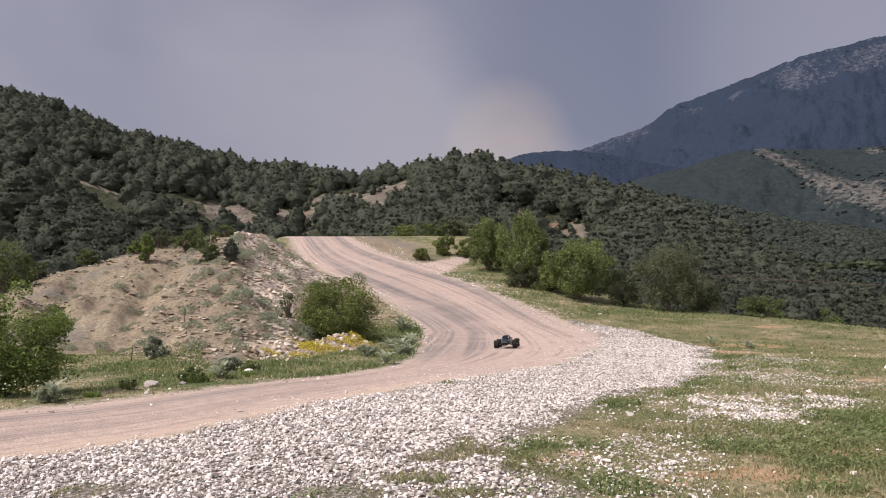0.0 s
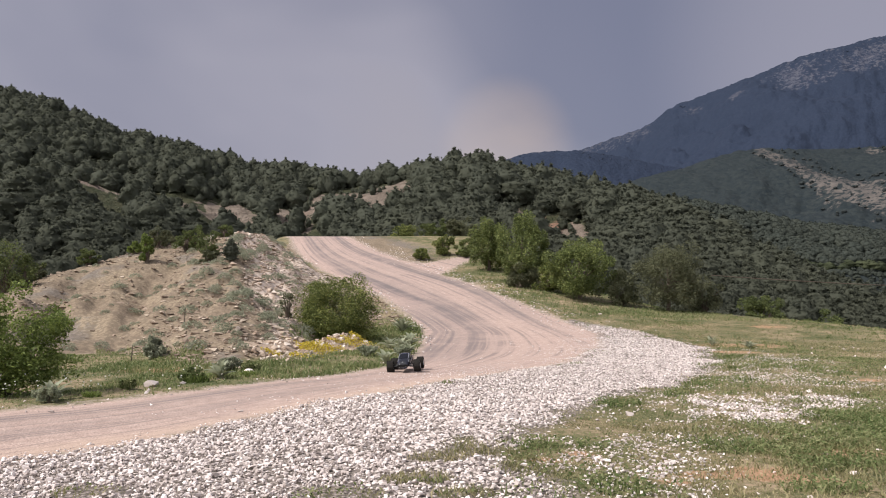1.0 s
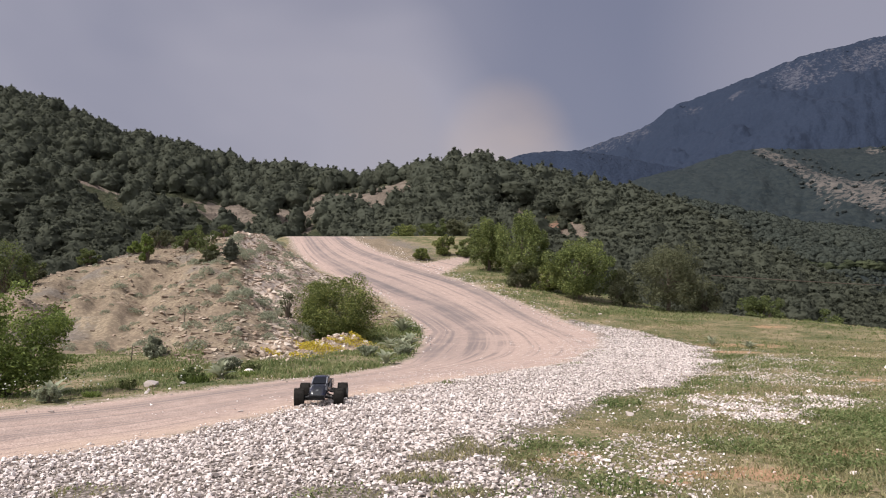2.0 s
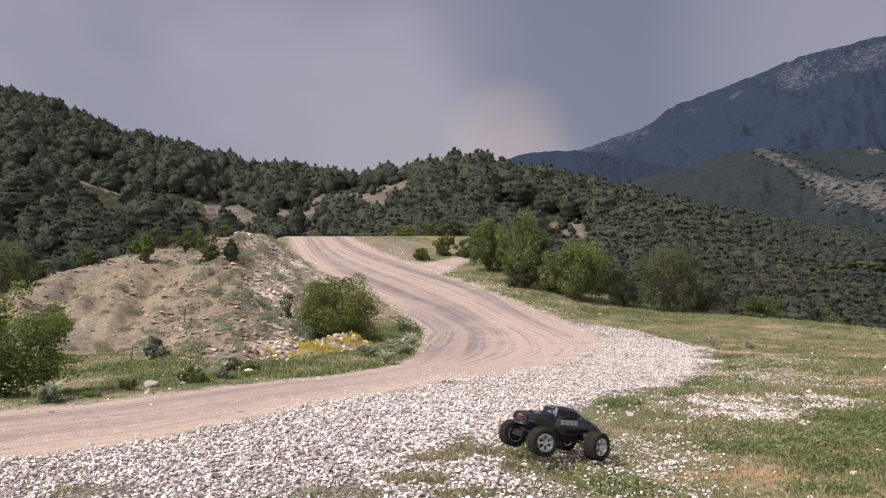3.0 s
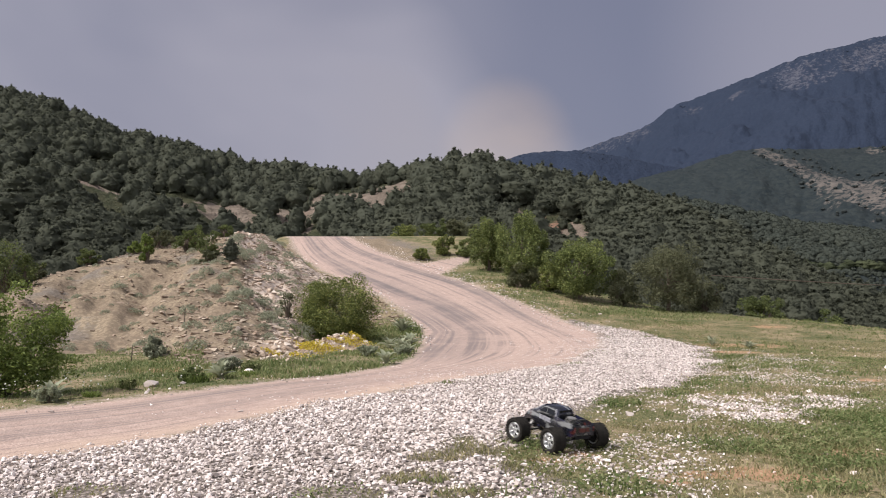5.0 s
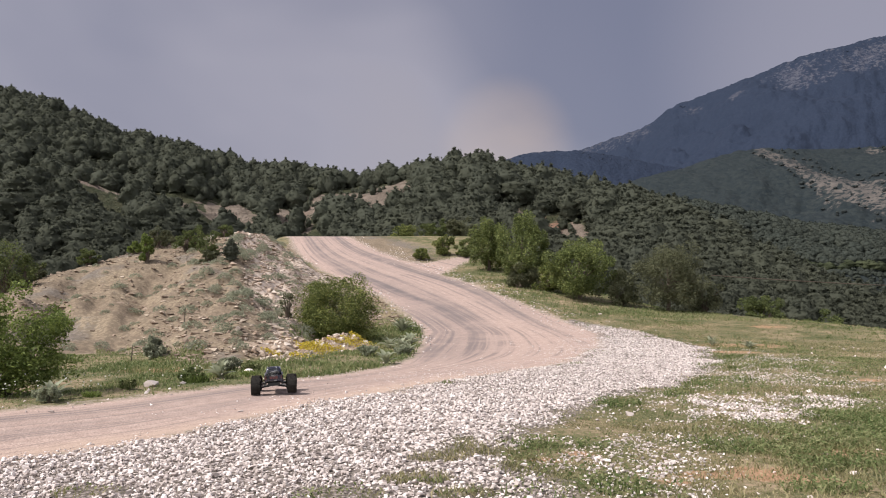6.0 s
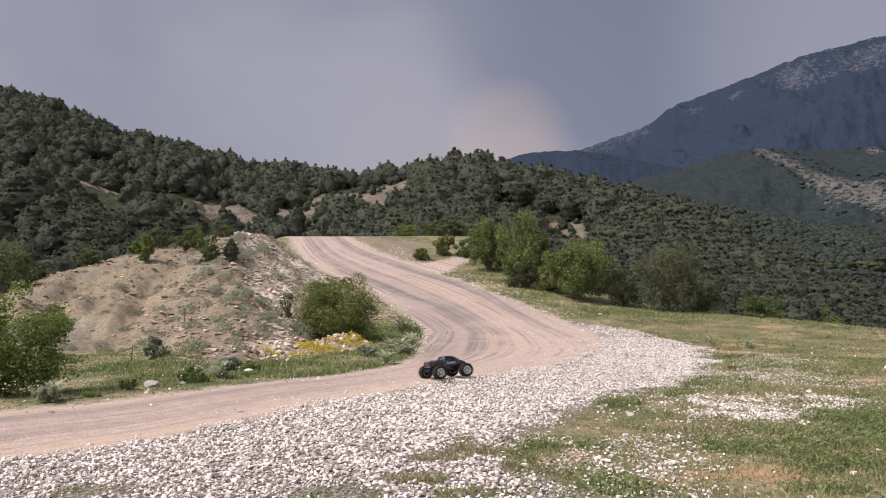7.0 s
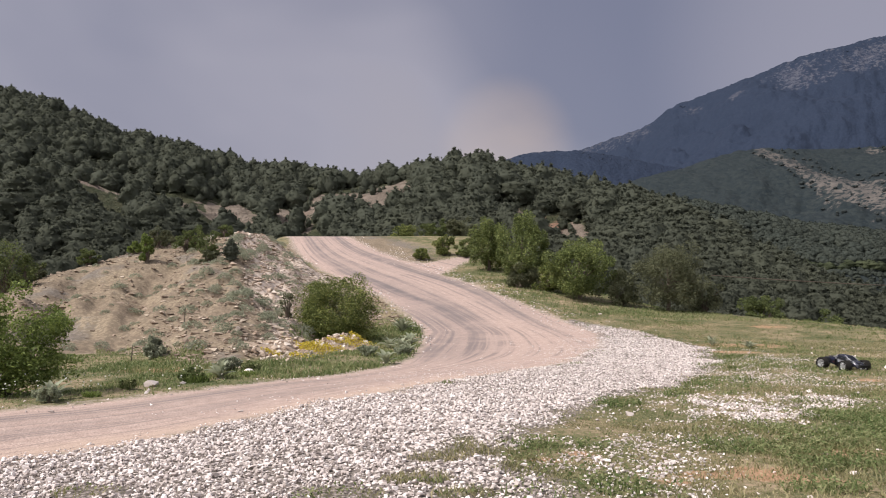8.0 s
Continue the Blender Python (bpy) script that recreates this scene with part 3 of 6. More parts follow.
def build_ground():
    front = np.radians(np.arange(-36, 36.01, 0.19))
    rest = np.radians(np.arange(39, 321.1, 3.0))
    th = np.concatenate([front, rest])
    r = np.concatenate([[0.0, 0.5, 1.0, 1.6, 2.2], 2.6 * 1.0125 ** np.arange(0, 290), 96 * 1.08 ** np.arange(0, 50)])
    x, y = polar_sheet(th, r)
    y = y - 0.3 * np.exp(-np.hypot(x, y) / 0.5)
    z = ground_z(x, y)
    me = mesh_of("ground", np.stack([x, y, z], 1), grid_faces(len(r), len(th), True), GROUND, True)
    a = x / np.maximum(y, 0.5)
    foot, ridge = np.interp(a, FLANK, FLANK_FOOT), np.interp(a, FLANK, FLANK_RIDGE)
    t = (y - foot) / (ridge - foot)
    lane, run = lane_of(x, y)
    road = np.clip(np.maximum(inside(x, y, ROAD), inside(x, y, SIDE_TRACK)), -3, 3)
    attribute(me, "road", road)
    attribute(me, "gravel", np.clip(inside(x, y, GRAVEL), -3, 3))
    attribute(me, "lane", lane)
    attribute(me, "run", run)
    bend = np.exp(-((lane - 0.20) / 0.17) ** 2) * ramp01(run, 13, 17) * (1 - ramp01(run, 25, 30))
    climb = (np.exp(-((lane - 0.36) / 0.12) ** 2) + 0.9 * np.exp(-((lane - 0.77) / 0.10) ** 2)) * ramp01(run, 20, 26)
    attribute(me, "worn", np.clip(0.10 + 0.20 * ramp01(run, 22, 28) + 0.9 * np.maximum(bend, climb) + 0.75 * (np.exp(-((lane - 0.26) / 0.13) ** 2) + 0.8 * np.exp(-((lane - 0.56) / 0.10) ** 2)) * (1 - ramp01(run, 10, 16)), 0, 1))
    ochre = 0 * x
    for ox, oy, orad in OCHRE:
        ochre = np.maximum(ochre, np.exp(-((x - ox) / orad) ** 2 - ((y - oy) / (orad * 0.55)) ** 2))
    attribute(me, "ochre", ochre * 0.95)
    attribute(me, "sandy", ramp01(lane, 0.55, 1.0) * (1 - ramp01(run, 17, 22)))
    marl = ramp01(t, -0.03, 0.10) * ramp01(road_edge(y) - a, 0.012, 0.05) * ramp01(y, 8, 10)
    hump = ramp01(y, 29, 34) * ramp01(inside(x, y, ROAD), -6.5, -0.4) * (x > -7.5)
    attribute(me, "marl", np.maximum(marl, hump * 0.62))
    rib = np.exp(-((a - np.interp(y, (14.43, 18.21, 21.50, 27.18, 36.00), (-0.19, -0.205, -0.225, -0.262, -0.27))) / 0.036) ** 2) * 1.15 * ramp01(y, 12.5, 14)
    attribute(me, "pale", np.maximum(rib, 0.62 * ramp01(t, 0.08, 0.3) * ramp01(a, -0.29, -0.24)) * ramp01(road_edge(y) - a, 0.0, 0.02))
    return tagged(new("ground", me), "dusty valley ground with a stony track, gravel verge and dry turf", "ground", kind="structure")


ground = build_ground()


def sits(x, y):
    return float(ground_z(np.array([x]), np.array([y]))[0])


# ---------------------------------------------------------------- hills and mountain
def slope_sheet(name, label, table, foot_y, foot_z, back, material, rows, step, rough, seed, bare):
    """A hill: table of bearing, ridge distance, ridge height; it falls towards the foot and, more steeply, behind."""
    tb, ty, tz = (np.array(v) for v in zip(*table))
    a = np.arange(tb[0], tb[-1], step)
    ry, rz = np.interp(a, tb, ty), soft_interp(a, tb, tz, 0.012)
    u = np.linspace(0, 1.25, rows)
    A, U = np.meshgrid(a, u)
    RY, RZ = np.meshgrid(ry, u)[0], np.meshgrid(rz, u)[0]
    y = foot_y + (RY - foot_y) * U
    x = A * y
    up = np.clip(U, 0, 1)
    z = foot_z + (RZ - foot_z) * (0.55 * up + 0.45 * up ** 1.7)
    z = z - back * np.maximum(U - 1, 0) * (RY - foot_y)
    size = (ry.mean() - foot_y)
    w = np.sin(np.clip(up, 0, 1) * math.pi) ** 0.7
    z = z + (fbm(x / size * 7, y / size * 5, seed, 5) - 0.5) * rough * w * 2.2 + (fbm(x / size * 60, y / size * 60, seed + 9, 3) - 0.5) * rough * 0.16
    me = mesh_of(name, np.stack([x, y, z], -1).reshape(-1, 3), grid_faces(rows, len(a)), material, True)
    attribute(me, "bare", bare(A, U, x, y).ravel())
    ob = tagged(new(name, me), label, "hill", kind="structure")
    return ob, (a, u, x, y, z)


WOOD_RIDGE = [(-0.80, 430, 122), (-0.577, 400, 100.5), (-0.522, 394, 95), (-0.474, 388, 86), (-0.419, 382, 74.5), (-0.364, 376, 70), (-0.297, 370, 61.5), (-0.261, 366, 58),
              (-0.194, 359, 54), (-0.121, 340, 47), (-0.077, 318, 45.5), (-0.018, 289, 44), (0.041, 260, 40.5), (0.122, 245, 34), (0.196, 231, 28), (0.27, 207, 20.5),
              (0.321, 190, 14.5), (0.38, 176, 8.5), (0.454, 159, 2), (0.498, 152, -1.5), (0.577, 140, -7), (0.80, 125, -16)]
# clearings on the wooded hill: bearing, height share, half sizes
CLEARINGS = [(-0.563, 0.563, 0.018, 0.014), (-0.489, 0.605, 0.044, 0.013), (-0.39, 0.667, 0.028, 0.022), (-0.334, 0.67, 0.033, 0.029), (-0.283, 0.726, 0.028, 0.035), (-0.426, 0.502, 0.018, 0.012), (-0.205, 0.73, 0.013, 0.025),
             (-0.18, 0.751, 0.012, 0.034), (-0.15, 0.866, 0.022, 0.025), (-0.11, 0.873, 0.018, 0.038), (-0.069, 0.879, 0.021, 0.04), (-0.051, 0.929, 0.007, 0.033), (-0.091, 0.791, 0.029, 0.023), (0.028, 0.822, 0.007, 0.026),
             (0.089, 0.8, 0.015, 0.022), (0.163, 0.775, 0.022, 0.037), (0.122, 0.808, 0.013, 0.023), (-0.18, 0.643, 0.007, 0.019)]


def clearing(a, u):
    out = 0 * a
    for ca, cu, wa, wu in CLEARINGS:
        out = np.maximum(out, np.exp(-((a - ca) / (wa * (1.3 if ca < 0.05 else 1.4))) ** 2 - ((u - cu) / (wu * (1.6 if ca < 0.05 else 2.3))) ** 2))
    return np.clip(out * (1.9 * fbm(a * 70 + 5, u * 45, 57, 3) + 0.15), 0, 1)


def opened(a, u):
    """Where tall trees are missing: the clearings and the slope just below them."""
    return np.maximum(clearing(a, u), np.maximum(clearing(a, u + 0.035), clearing(a, u + 0.065)))


wood_hill, WOOD = slope_sheet("wooded_hill", "hill of dark pine woods with bare marl clearings", WOOD_RIDGE, 72, -20, 0.5, HILL, 130, 0.0035, 9, 41,
                              lambda a, u, x, y: clearing(a, u) * 1.55)
spur_hill, SPUR_GRID = slope_sheet("olive_spur", "low olive-green wooded spur beyond the pines",
                        [(0.18, 470, 50), (0.27, 460, 56), (0.343, 450, 50), (0.417, 440, 42), (0.49, 430, 35), (0.577, 420, 30), (0.8, 420, 26)],
                        190, -22, 0.5, SPUR, 70, 0.004, 12, 51, lambda a, u, x, y: 0.5 * np.exp(-((a - 0.36) / 0.02) ** 2 - ((u - 0.9) / 0.08) ** 2) + 0.62 * np.exp(-((a - 0.51) / 0.02) ** 2 - ((u - 0.93) / 0.1) ** 2))
def scree_band(a, u):
    """The pale band that slants down the far hillside, and a bare spot above it."""
    line = np.interp(a, (0.405, 0.45, 0.49, 0.577, 0.75), (1.0, 0.89, 0.77, 0.58, 0.30))
    wide = np.interp(a, (0.40, 0.5, 0.6), (0.045, 0.105, 0.15))
    low = np.exp(-((a - 0.51 - 0.15 * (0.55 - u)) / 0.015) ** 2 - ((u - 0.55) / 0.06) ** 2)
    return np.maximum(np.exp(-((u - line) / wide) ** 2) * ramp01(a, 0.400, 0.415), np.maximum(0.8 * low, np.exp(-((a - 0.565) / 0.02) ** 2 - ((u - 0.97) / 0.03) ** 2)))


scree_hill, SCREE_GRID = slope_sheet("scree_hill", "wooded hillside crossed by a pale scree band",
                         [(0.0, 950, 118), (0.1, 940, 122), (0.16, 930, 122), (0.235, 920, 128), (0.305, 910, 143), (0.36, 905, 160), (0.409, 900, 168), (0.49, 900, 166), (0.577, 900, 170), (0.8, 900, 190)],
                         330, -24, 0.5, HAZED_SCREE, 90, 0.0025, 30, 61,
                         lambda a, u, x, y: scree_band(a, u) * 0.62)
dark_ridge, DARK_GRID = slope_sheet("dark_ridge", "distant wooded ridge under the mountain, its dark blue haze put into the colour",
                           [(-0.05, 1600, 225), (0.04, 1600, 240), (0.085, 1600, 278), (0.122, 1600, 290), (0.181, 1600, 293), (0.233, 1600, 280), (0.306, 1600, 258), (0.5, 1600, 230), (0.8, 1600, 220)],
                           960, 20, 0.4, HAZED_MOUNTAIN, 60, 0.003, 30, 71, lambda a, u, x, y: 0.16 * ramp01(u, 0.5, 0.8) * (1 - ramp01(u, 0.85, 0.97)))
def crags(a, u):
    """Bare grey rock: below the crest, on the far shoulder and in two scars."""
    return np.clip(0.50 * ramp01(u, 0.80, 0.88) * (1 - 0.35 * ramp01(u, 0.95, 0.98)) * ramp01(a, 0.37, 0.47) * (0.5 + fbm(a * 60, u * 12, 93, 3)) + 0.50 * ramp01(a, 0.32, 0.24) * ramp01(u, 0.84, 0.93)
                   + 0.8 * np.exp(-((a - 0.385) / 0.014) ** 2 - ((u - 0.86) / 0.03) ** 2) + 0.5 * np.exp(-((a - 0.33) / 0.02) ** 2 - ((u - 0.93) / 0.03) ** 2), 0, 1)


mountain, MOUNT_GRID = slope_sheet("mountain", "high rocky mountain with forested flanks and grey crags, blue haze put into the colour", 
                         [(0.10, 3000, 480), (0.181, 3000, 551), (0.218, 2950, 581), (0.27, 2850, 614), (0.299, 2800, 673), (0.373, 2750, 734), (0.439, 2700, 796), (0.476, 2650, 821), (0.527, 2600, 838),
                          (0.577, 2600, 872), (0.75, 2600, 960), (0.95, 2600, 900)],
                         1500, 120, 0.5, HAZED_MOUNTAIN, 110, 0.0017, 90, 81,
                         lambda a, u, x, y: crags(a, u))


def blob_shape(seed, n, low=0.8):
    """A lumpy low hull of unit radius, triangles."""
    g = np.random.default_rng(seed)
    p = g.standard_normal((n, 3))
    p /= np.linalg.norm(p, axis=1, keepdims=True)
    p *= g.uniform(low, 1.12, (n, 1))
    bm = bmesh.new()
    for q in p:
        bm.verts.new(q)
    bmesh.ops.convex_hull(bm, input=bm.verts[:])
    bmesh.ops.triangulate(bm, faces=bm.faces[:])
    bm.verts.index_update()
    v = np.array([q.co[:] for q in bm.verts])
    f = np.array([[q.index for q in fc.verts] for fc in bm.faces])
    bm.free()
    return v, f


def pine_shape(seed, rings, segs, sprays=0, small=0.02, big=0.04, squat=1.0):
    """One pine: a closed lumpy crown, rounded or blunt-coned, ragged with loose sprays; unit height, triangles."""
    g = np.random.default_rng(seed)
    lean = g.normal(0, 0.04, 2)
    spread = g.uniform(0.34, 0.50) * squat
    belly, blunt = g.uniform(0.25, 0.50), g.uniform(0.50, 0.85)
    h, th = np.meshgrid(np.linspace(0.03, 1.0, rings), np.arange(segs) * 2 * math.pi / segs, indexing="ij")
    rise = np.clip((h - belly) / (1 - belly), 0, 1)
    r = spread * np.where(h > belly, (1 - rise ** 2) ** blunt, 0.55 + 0.45 * h / belly)
    th = th + g.uniform(-0.5, 0.5, th.shape) * 3.1 / segs
    big_lump = fbm(3 * np.cos(th) + seed * 3.1, 3 * np.sin(th) + h * 6, seed, 2)
    r = r * (0.55 + 0.9 * big_lump + g.uniform(-0.13, 0.13, r.shape)) * (0.92 + 0.16 * np.cos(h * 26 + g.uniform(0, 6)))
    z = h + g.uniform(-0.5, 0.5, h.shape) / rings * 0.8
    v = np.stack([r * np.cos(th) + lean[0] * h, r * np.sin(th) + lean[1] * h, z], -1).reshape(-1, 3)
    k = np.arange((rings - 1) * segs).reshape(rings - 1, segs)
    nx = np.where(np.arange(segs) == segs - 1, k - segs + 1, k + 1)
    f = np.concatenate([np.stack([k, nx, nx + segs], -1).reshape(-1, 3), np.stack([k, nx + segs, k + segs], -1).reshape(-1, 3)])
    if not sprays:
        return v, f
    pick = g.integers(segs, len(v), sprays)
    p = v[pick]
    # sprays lie along the crown and lift a little at their tips
    out = (p - np.array([0, 0, belly])) * np.array([1, 1, 0.45]) + np.array([0, 0, 0.10])
    out = out / np.linalg.norm(out, axis=1, keepdims=True) + g.normal(0, 0.24, (sprays, 3))
    out /= np.linalg.norm(out, axis=1, keepdims=True)
    b = np.cross(out, g.standard_normal((sprays, 3)))
    b /= np.linalg.norm(b, axis=1, keepdims=True) + 1e-9
    d = np.cross(out, b) + out * 0.36
    p = p + g.normal(0, 0.02, (sprays, 3)) + out * 0.02
    t = g.uniform(small, big, (sprays, 1))
    sv = np.stack([p - b * t * 0.6, p + b * t * 0.6, p + d * t * 1.1], 1).reshape(-1, 3)
    return np.concatenate([v, sv]), np.concatenate([f, np.arange(3 * sprays).reshape(-1, 3) + len(v)])


def leaf_quads(centres, sizes, g, flat=0.0, aspect=0.62):
    """Four-cornered leaves at the centres, turned at random (flat: how level they lie)."""
    n = len(centres)
    u = g.standard_normal((n, 3))
    u[:, 2] *= 1 - flat
    u /= np.linalg.norm(u, axis=1, keepdims=True)
    w = g.standard_normal((n, 3))
    w[:, 2] *= 1 - flat
    v = w - (w * u).sum(1, keepdims=True) * u
    v /= np.linalg.norm(v, axis=1, keepdims=True) + 1e-9
    s = np.asarray(sizes).reshape(-1, 1)
    bend = np.cross(u, v) * s * 0.18
    pts = np.stack([centres - u * s, centres + v * s * aspect + bend, centres + u * s, centres - v * s * aspect + bend], 1)
    return pts.reshape(-1, 3), np.arange(4 * n).reshape(-1, 4)


def scatter(name, shapes, places, label, category, material, smooth=False):
    """Many copies of a few shapes in one mesh: rows of x, y, z, size, turn."""
    vs, fs, off = [], [], 0
    pick = RNG.integers(0, len(shapes), len(places))
    for k, (sv, sf) in enumerate(shapes):
        p = places[pick == k]
        if not len(p):
            continue
        c, s = np.cos(p[:, 4])[:, None], np.sin(p[:, 4])[:, None]
        x = (sv[None, :, 0] * c - sv[None, :, 1] * s) * p[:, 3:4] * p[:, 5:6] + p[:, 0:1]
        y = (sv[None, :, 0] * s + sv[None, :, 1] * c) * p[:, 3:4] * p[:, 5:6] + p[:, 1:2]
        z = sv[None, :, 2] * p[:, 3:4] + p[:, 2:3]
        vs.append(np.stack([x, y, z], -1).reshape(-1, 3))
        f = sf[None] + (np.arange(len(p)) * len(sv))[:, None, None] + off
        fs.append(f.reshape(-1, sf.shape[1]))
        off += len(p) * len(sv)
    me = mesh_of(name, np.concatenate(vs), np.concatenate(fs), material, smooth)
    return tagged(new(name, me), label, category, kind="stuff")


def on_slope(grid, count, keep, lo, hi, seed):
    """Random places on a hill sheet."""
    a, u, x, y, z = grid
    g = np.random.default_rng(seed)
    # even over the ground: farther rows are wider
    fa = g.uniform(0, len(a) - 1.01, count * 4)
    fu = g.uniform(0, 1, count * 4) ** 0.64 * (len(u) - 1.01)
    ia, iu = fa.astype(int), fu.astype(int)
    A, U = a[ia], u[iu]
    ok = (U > lo) & (U < hi) & (np.abs(A) < 0.66) & (g.uniform(0, 1, len(A)) < keep(A, U))
    ia, iu, ra, ru = ia[ok][:count], iu[ok][:count], (fa - ia)[ok][:count], (fu - iu)[ok][:count]

    def at(m):
        return (m[iu, ia] * (1 - ra) + m[iu, ia + 1] * ra) * (1 - ru) + (m[iu + 1, ia] * (1 - ra) + m[iu + 1, ia + 1] * ra) * ru
    return np.stack([at(x), at(y), at(z)], 1), g


def build_woods():
    # the woods thin out into meadow towards the valley floor
    pts, g = on_slope(WOOD, 6000, lambda a, u: (u > np.interp(a, (-0.8, -0.577, -0.45, -0.33, -0.1, 0.1, 0.3, 0.45, 0.577), (0.10, 0.17, 0.28, 0.40, 0.52, 0.37, 0.36, 0.45, 0.5))) * np.clip(1.15 - 3.0 * opened(a, u) - 0.3 * (fbm(a * 40, u * 14, 5) > 0.58) * (u > 0.45) * (a < 0.15), 0.14, 1), 0.02, 1.04, 3)
    n = len(pts)
    size = np.clip(g.normal(6.2, 1.6, n), 2.8, 9.5) * np.where(opened(pts[:, 0] / pts[:, 1], 0 * n + (pts[:, 1] - 72) / (np.interp(pts[:, 0] / pts[:, 1], [q[0] for q in WOOD_RIDGE], [q[1] for q in WOOD_RIDGE]) - 72)) > 0.2, 0.42, 1.0)
    rows = np.column_stack([pts[:, 0], pts[:, 1], pts[:, 2] - 0.4, size, g.uniform(0, 6.28, n), g.uniform(0.85, 1.35, n)])
    rows[:, 3] *= np.interp(pts[:, 1], (100, 160, 260), (0.85, 0.88, 1.0))
    rows[:, 5] *= np.interp(pts[:, 1], (100, 190), (0.74, 1.0))
    for k, (lo, hi, rings, segs, sprays, small, big) in enumerate(((0, 118, 13, 16, 2000, 0.020, 0.048), (118, 160, 11, 14, 1150, 0.026, 0.055), (160, 230, 9, 12, 520, 0.036, 0.075), (230, 999, 8, 9, 210, 0.045, 0.085))):
        here = (pts[:, 1] >= lo) & (pts[:, 1] < hi)
        scatter("pine_woods", [pine_shape(20 * k + q, rings, segs, sprays, small, big) for q in range(9)], rows[here], "dark green pine woods covering the hillside", "woods", PINE_LEAF, True)
    far = []
    for k in range(5):
        bv, bf = blob_shape(600 + k, 13)
        far.append((bv * np.array([0.50, 0.50, 0.19]) + np.array([0, 0, 0.02]), bf))
    pts, g = on_slope(SPUR_GRID, 5200, lambda a, u: 0.9 + 0 * a, 0.42, 1.03, 4)
    n = len(pts)
    low = (pts[:, 0] / pts[:, 1] > 0.44) & ((pts[:, 2] - 1.05) / pts[:, 1] < 0.031)
    rows = np.column_stack([pts, g.uniform(2.3, 4.4, n) * np.where(low, 0.45, 1.0), g.uniform(0, 6.28, n), g.uniform(1.0, 1.5, n)])
    scatter("spur_woods", [pine_shape(140 + k, 7, 9, 190, 0.045, 0.085, 1.2) for k in range(7)], rows, "mixed olive woods on the low spur", "woods", SPUR_LEAF, True)
    pts, g = on_slope(SPUR_GRID, 900, lambda a, u: (a > 0.455) + 0 * a, 0.40, 0.95, 6)
    pts = pts[np.abs((pts[:, 2] - 1.05) / pts[:, 1] - 0.0265) < 0.0038]
    n = len(pts)
    rows = np.column_stack([pts, g.uniform(2.0, 4.2, n), g.uniform(0, 6.28, n), g.uniform(1.1, 1.6, n)])
    scatter("valley_woods", [pine_shape(180 + k, 8, 9, 60, 0.05, 0.09, 1.3) for k in range(5)], rows, "belt of light green trees in the valley", "woods", VALLEY_LEAF, True)
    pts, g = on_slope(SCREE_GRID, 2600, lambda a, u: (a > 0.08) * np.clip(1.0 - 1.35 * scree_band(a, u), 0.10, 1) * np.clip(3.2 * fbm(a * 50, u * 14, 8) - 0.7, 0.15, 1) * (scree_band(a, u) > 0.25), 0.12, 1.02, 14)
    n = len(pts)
    scatter("hillside_woods", [pine_shape(220 + k, 6, 7, 20, 0.07, 0.12, 1.2) for k in range(5)], np.column_stack([pts, g.uniform(1.6, 3.2, n), g.uniform(0, 6.28, n), g.uniform(1.0, 1.6, n)]), "woods on the far hillside above the scree", "woods", HAZED_SIDE_LEAF, True)
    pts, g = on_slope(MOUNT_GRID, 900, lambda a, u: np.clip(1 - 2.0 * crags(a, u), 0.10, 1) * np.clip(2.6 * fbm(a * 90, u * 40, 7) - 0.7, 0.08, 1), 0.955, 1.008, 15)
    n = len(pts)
    scatter("mountain_woods", far, np.column_stack([pts, g.uniform(4.5, 8.5, n), g.uniform(0, 6.28, n), g.uniform(0.8, 1.3, n)]), "woods on the flanks and crest of the mountain", "woods", HAZED_FAR_LEAF, True)
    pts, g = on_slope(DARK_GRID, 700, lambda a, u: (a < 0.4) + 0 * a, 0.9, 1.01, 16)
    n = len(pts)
    scatter("ridge_woods", far, np.column_stack([pts, g.uniform(3.2, 5.5, n), g.uniform(0, 6.28, n), g.uniform(0.8, 1.3, n)]), "woods on the dark ridge", "woods", HAZED_FAR_LEAF, True)


build_woods()


# ---------------------------------------------------------------- loose stone
def stone_shape(seed, flat=0.7, points=11):
    """An angular stone as the hull of a few points; unit length, triangles only."""
    g = np.random.default_rng(seed)
    p = g.standard_normal((points, 3))
    p /= np.linalg.norm(p, axis=1, keepdims=True)
    p *= np.array([0.5, 0.40, 0.5 * flat]) * g.uniform(0.82, 1.12, (points, 1))
    bm = bmesh.new()
    for q in p:
        bm.verts.new(q)
    hull = bmesh.ops.convex_hull(bm, input=bm.verts[:])
    bmesh.ops.delete(bm, geom=[e for e in hull["geom_interior"] if isinstance(e, bmesh.types.BMVert)], context="VERTS")
    bmesh.ops.triangulate(bm, faces=bm.faces[:])
    bm.verts.index_update()
    v = np.array([q.co[:] for q in bm.verts])
    f = np.array([[q.index for q in fc.verts] for fc in bm.faces])
    bm.free()
    return v, f


def strewn(box_lo, box_hi, per_area, density, seed):
    """Random plan points in a rectangle, thinned by a density from 0 to 1."""
    g = np.random.default_rng(seed)
    n = int((box_hi[0] - box_lo[0]) * (box_hi[1] - box_lo[1]) * per_area)
    x, y = g.uniform(box_lo[0], box_hi[0], n), g.uniform(box_lo[1], box_hi[1], n)
    ok = g.uniform(0, 1, n) < density(x, y)
    return x[ok], y[ok], g


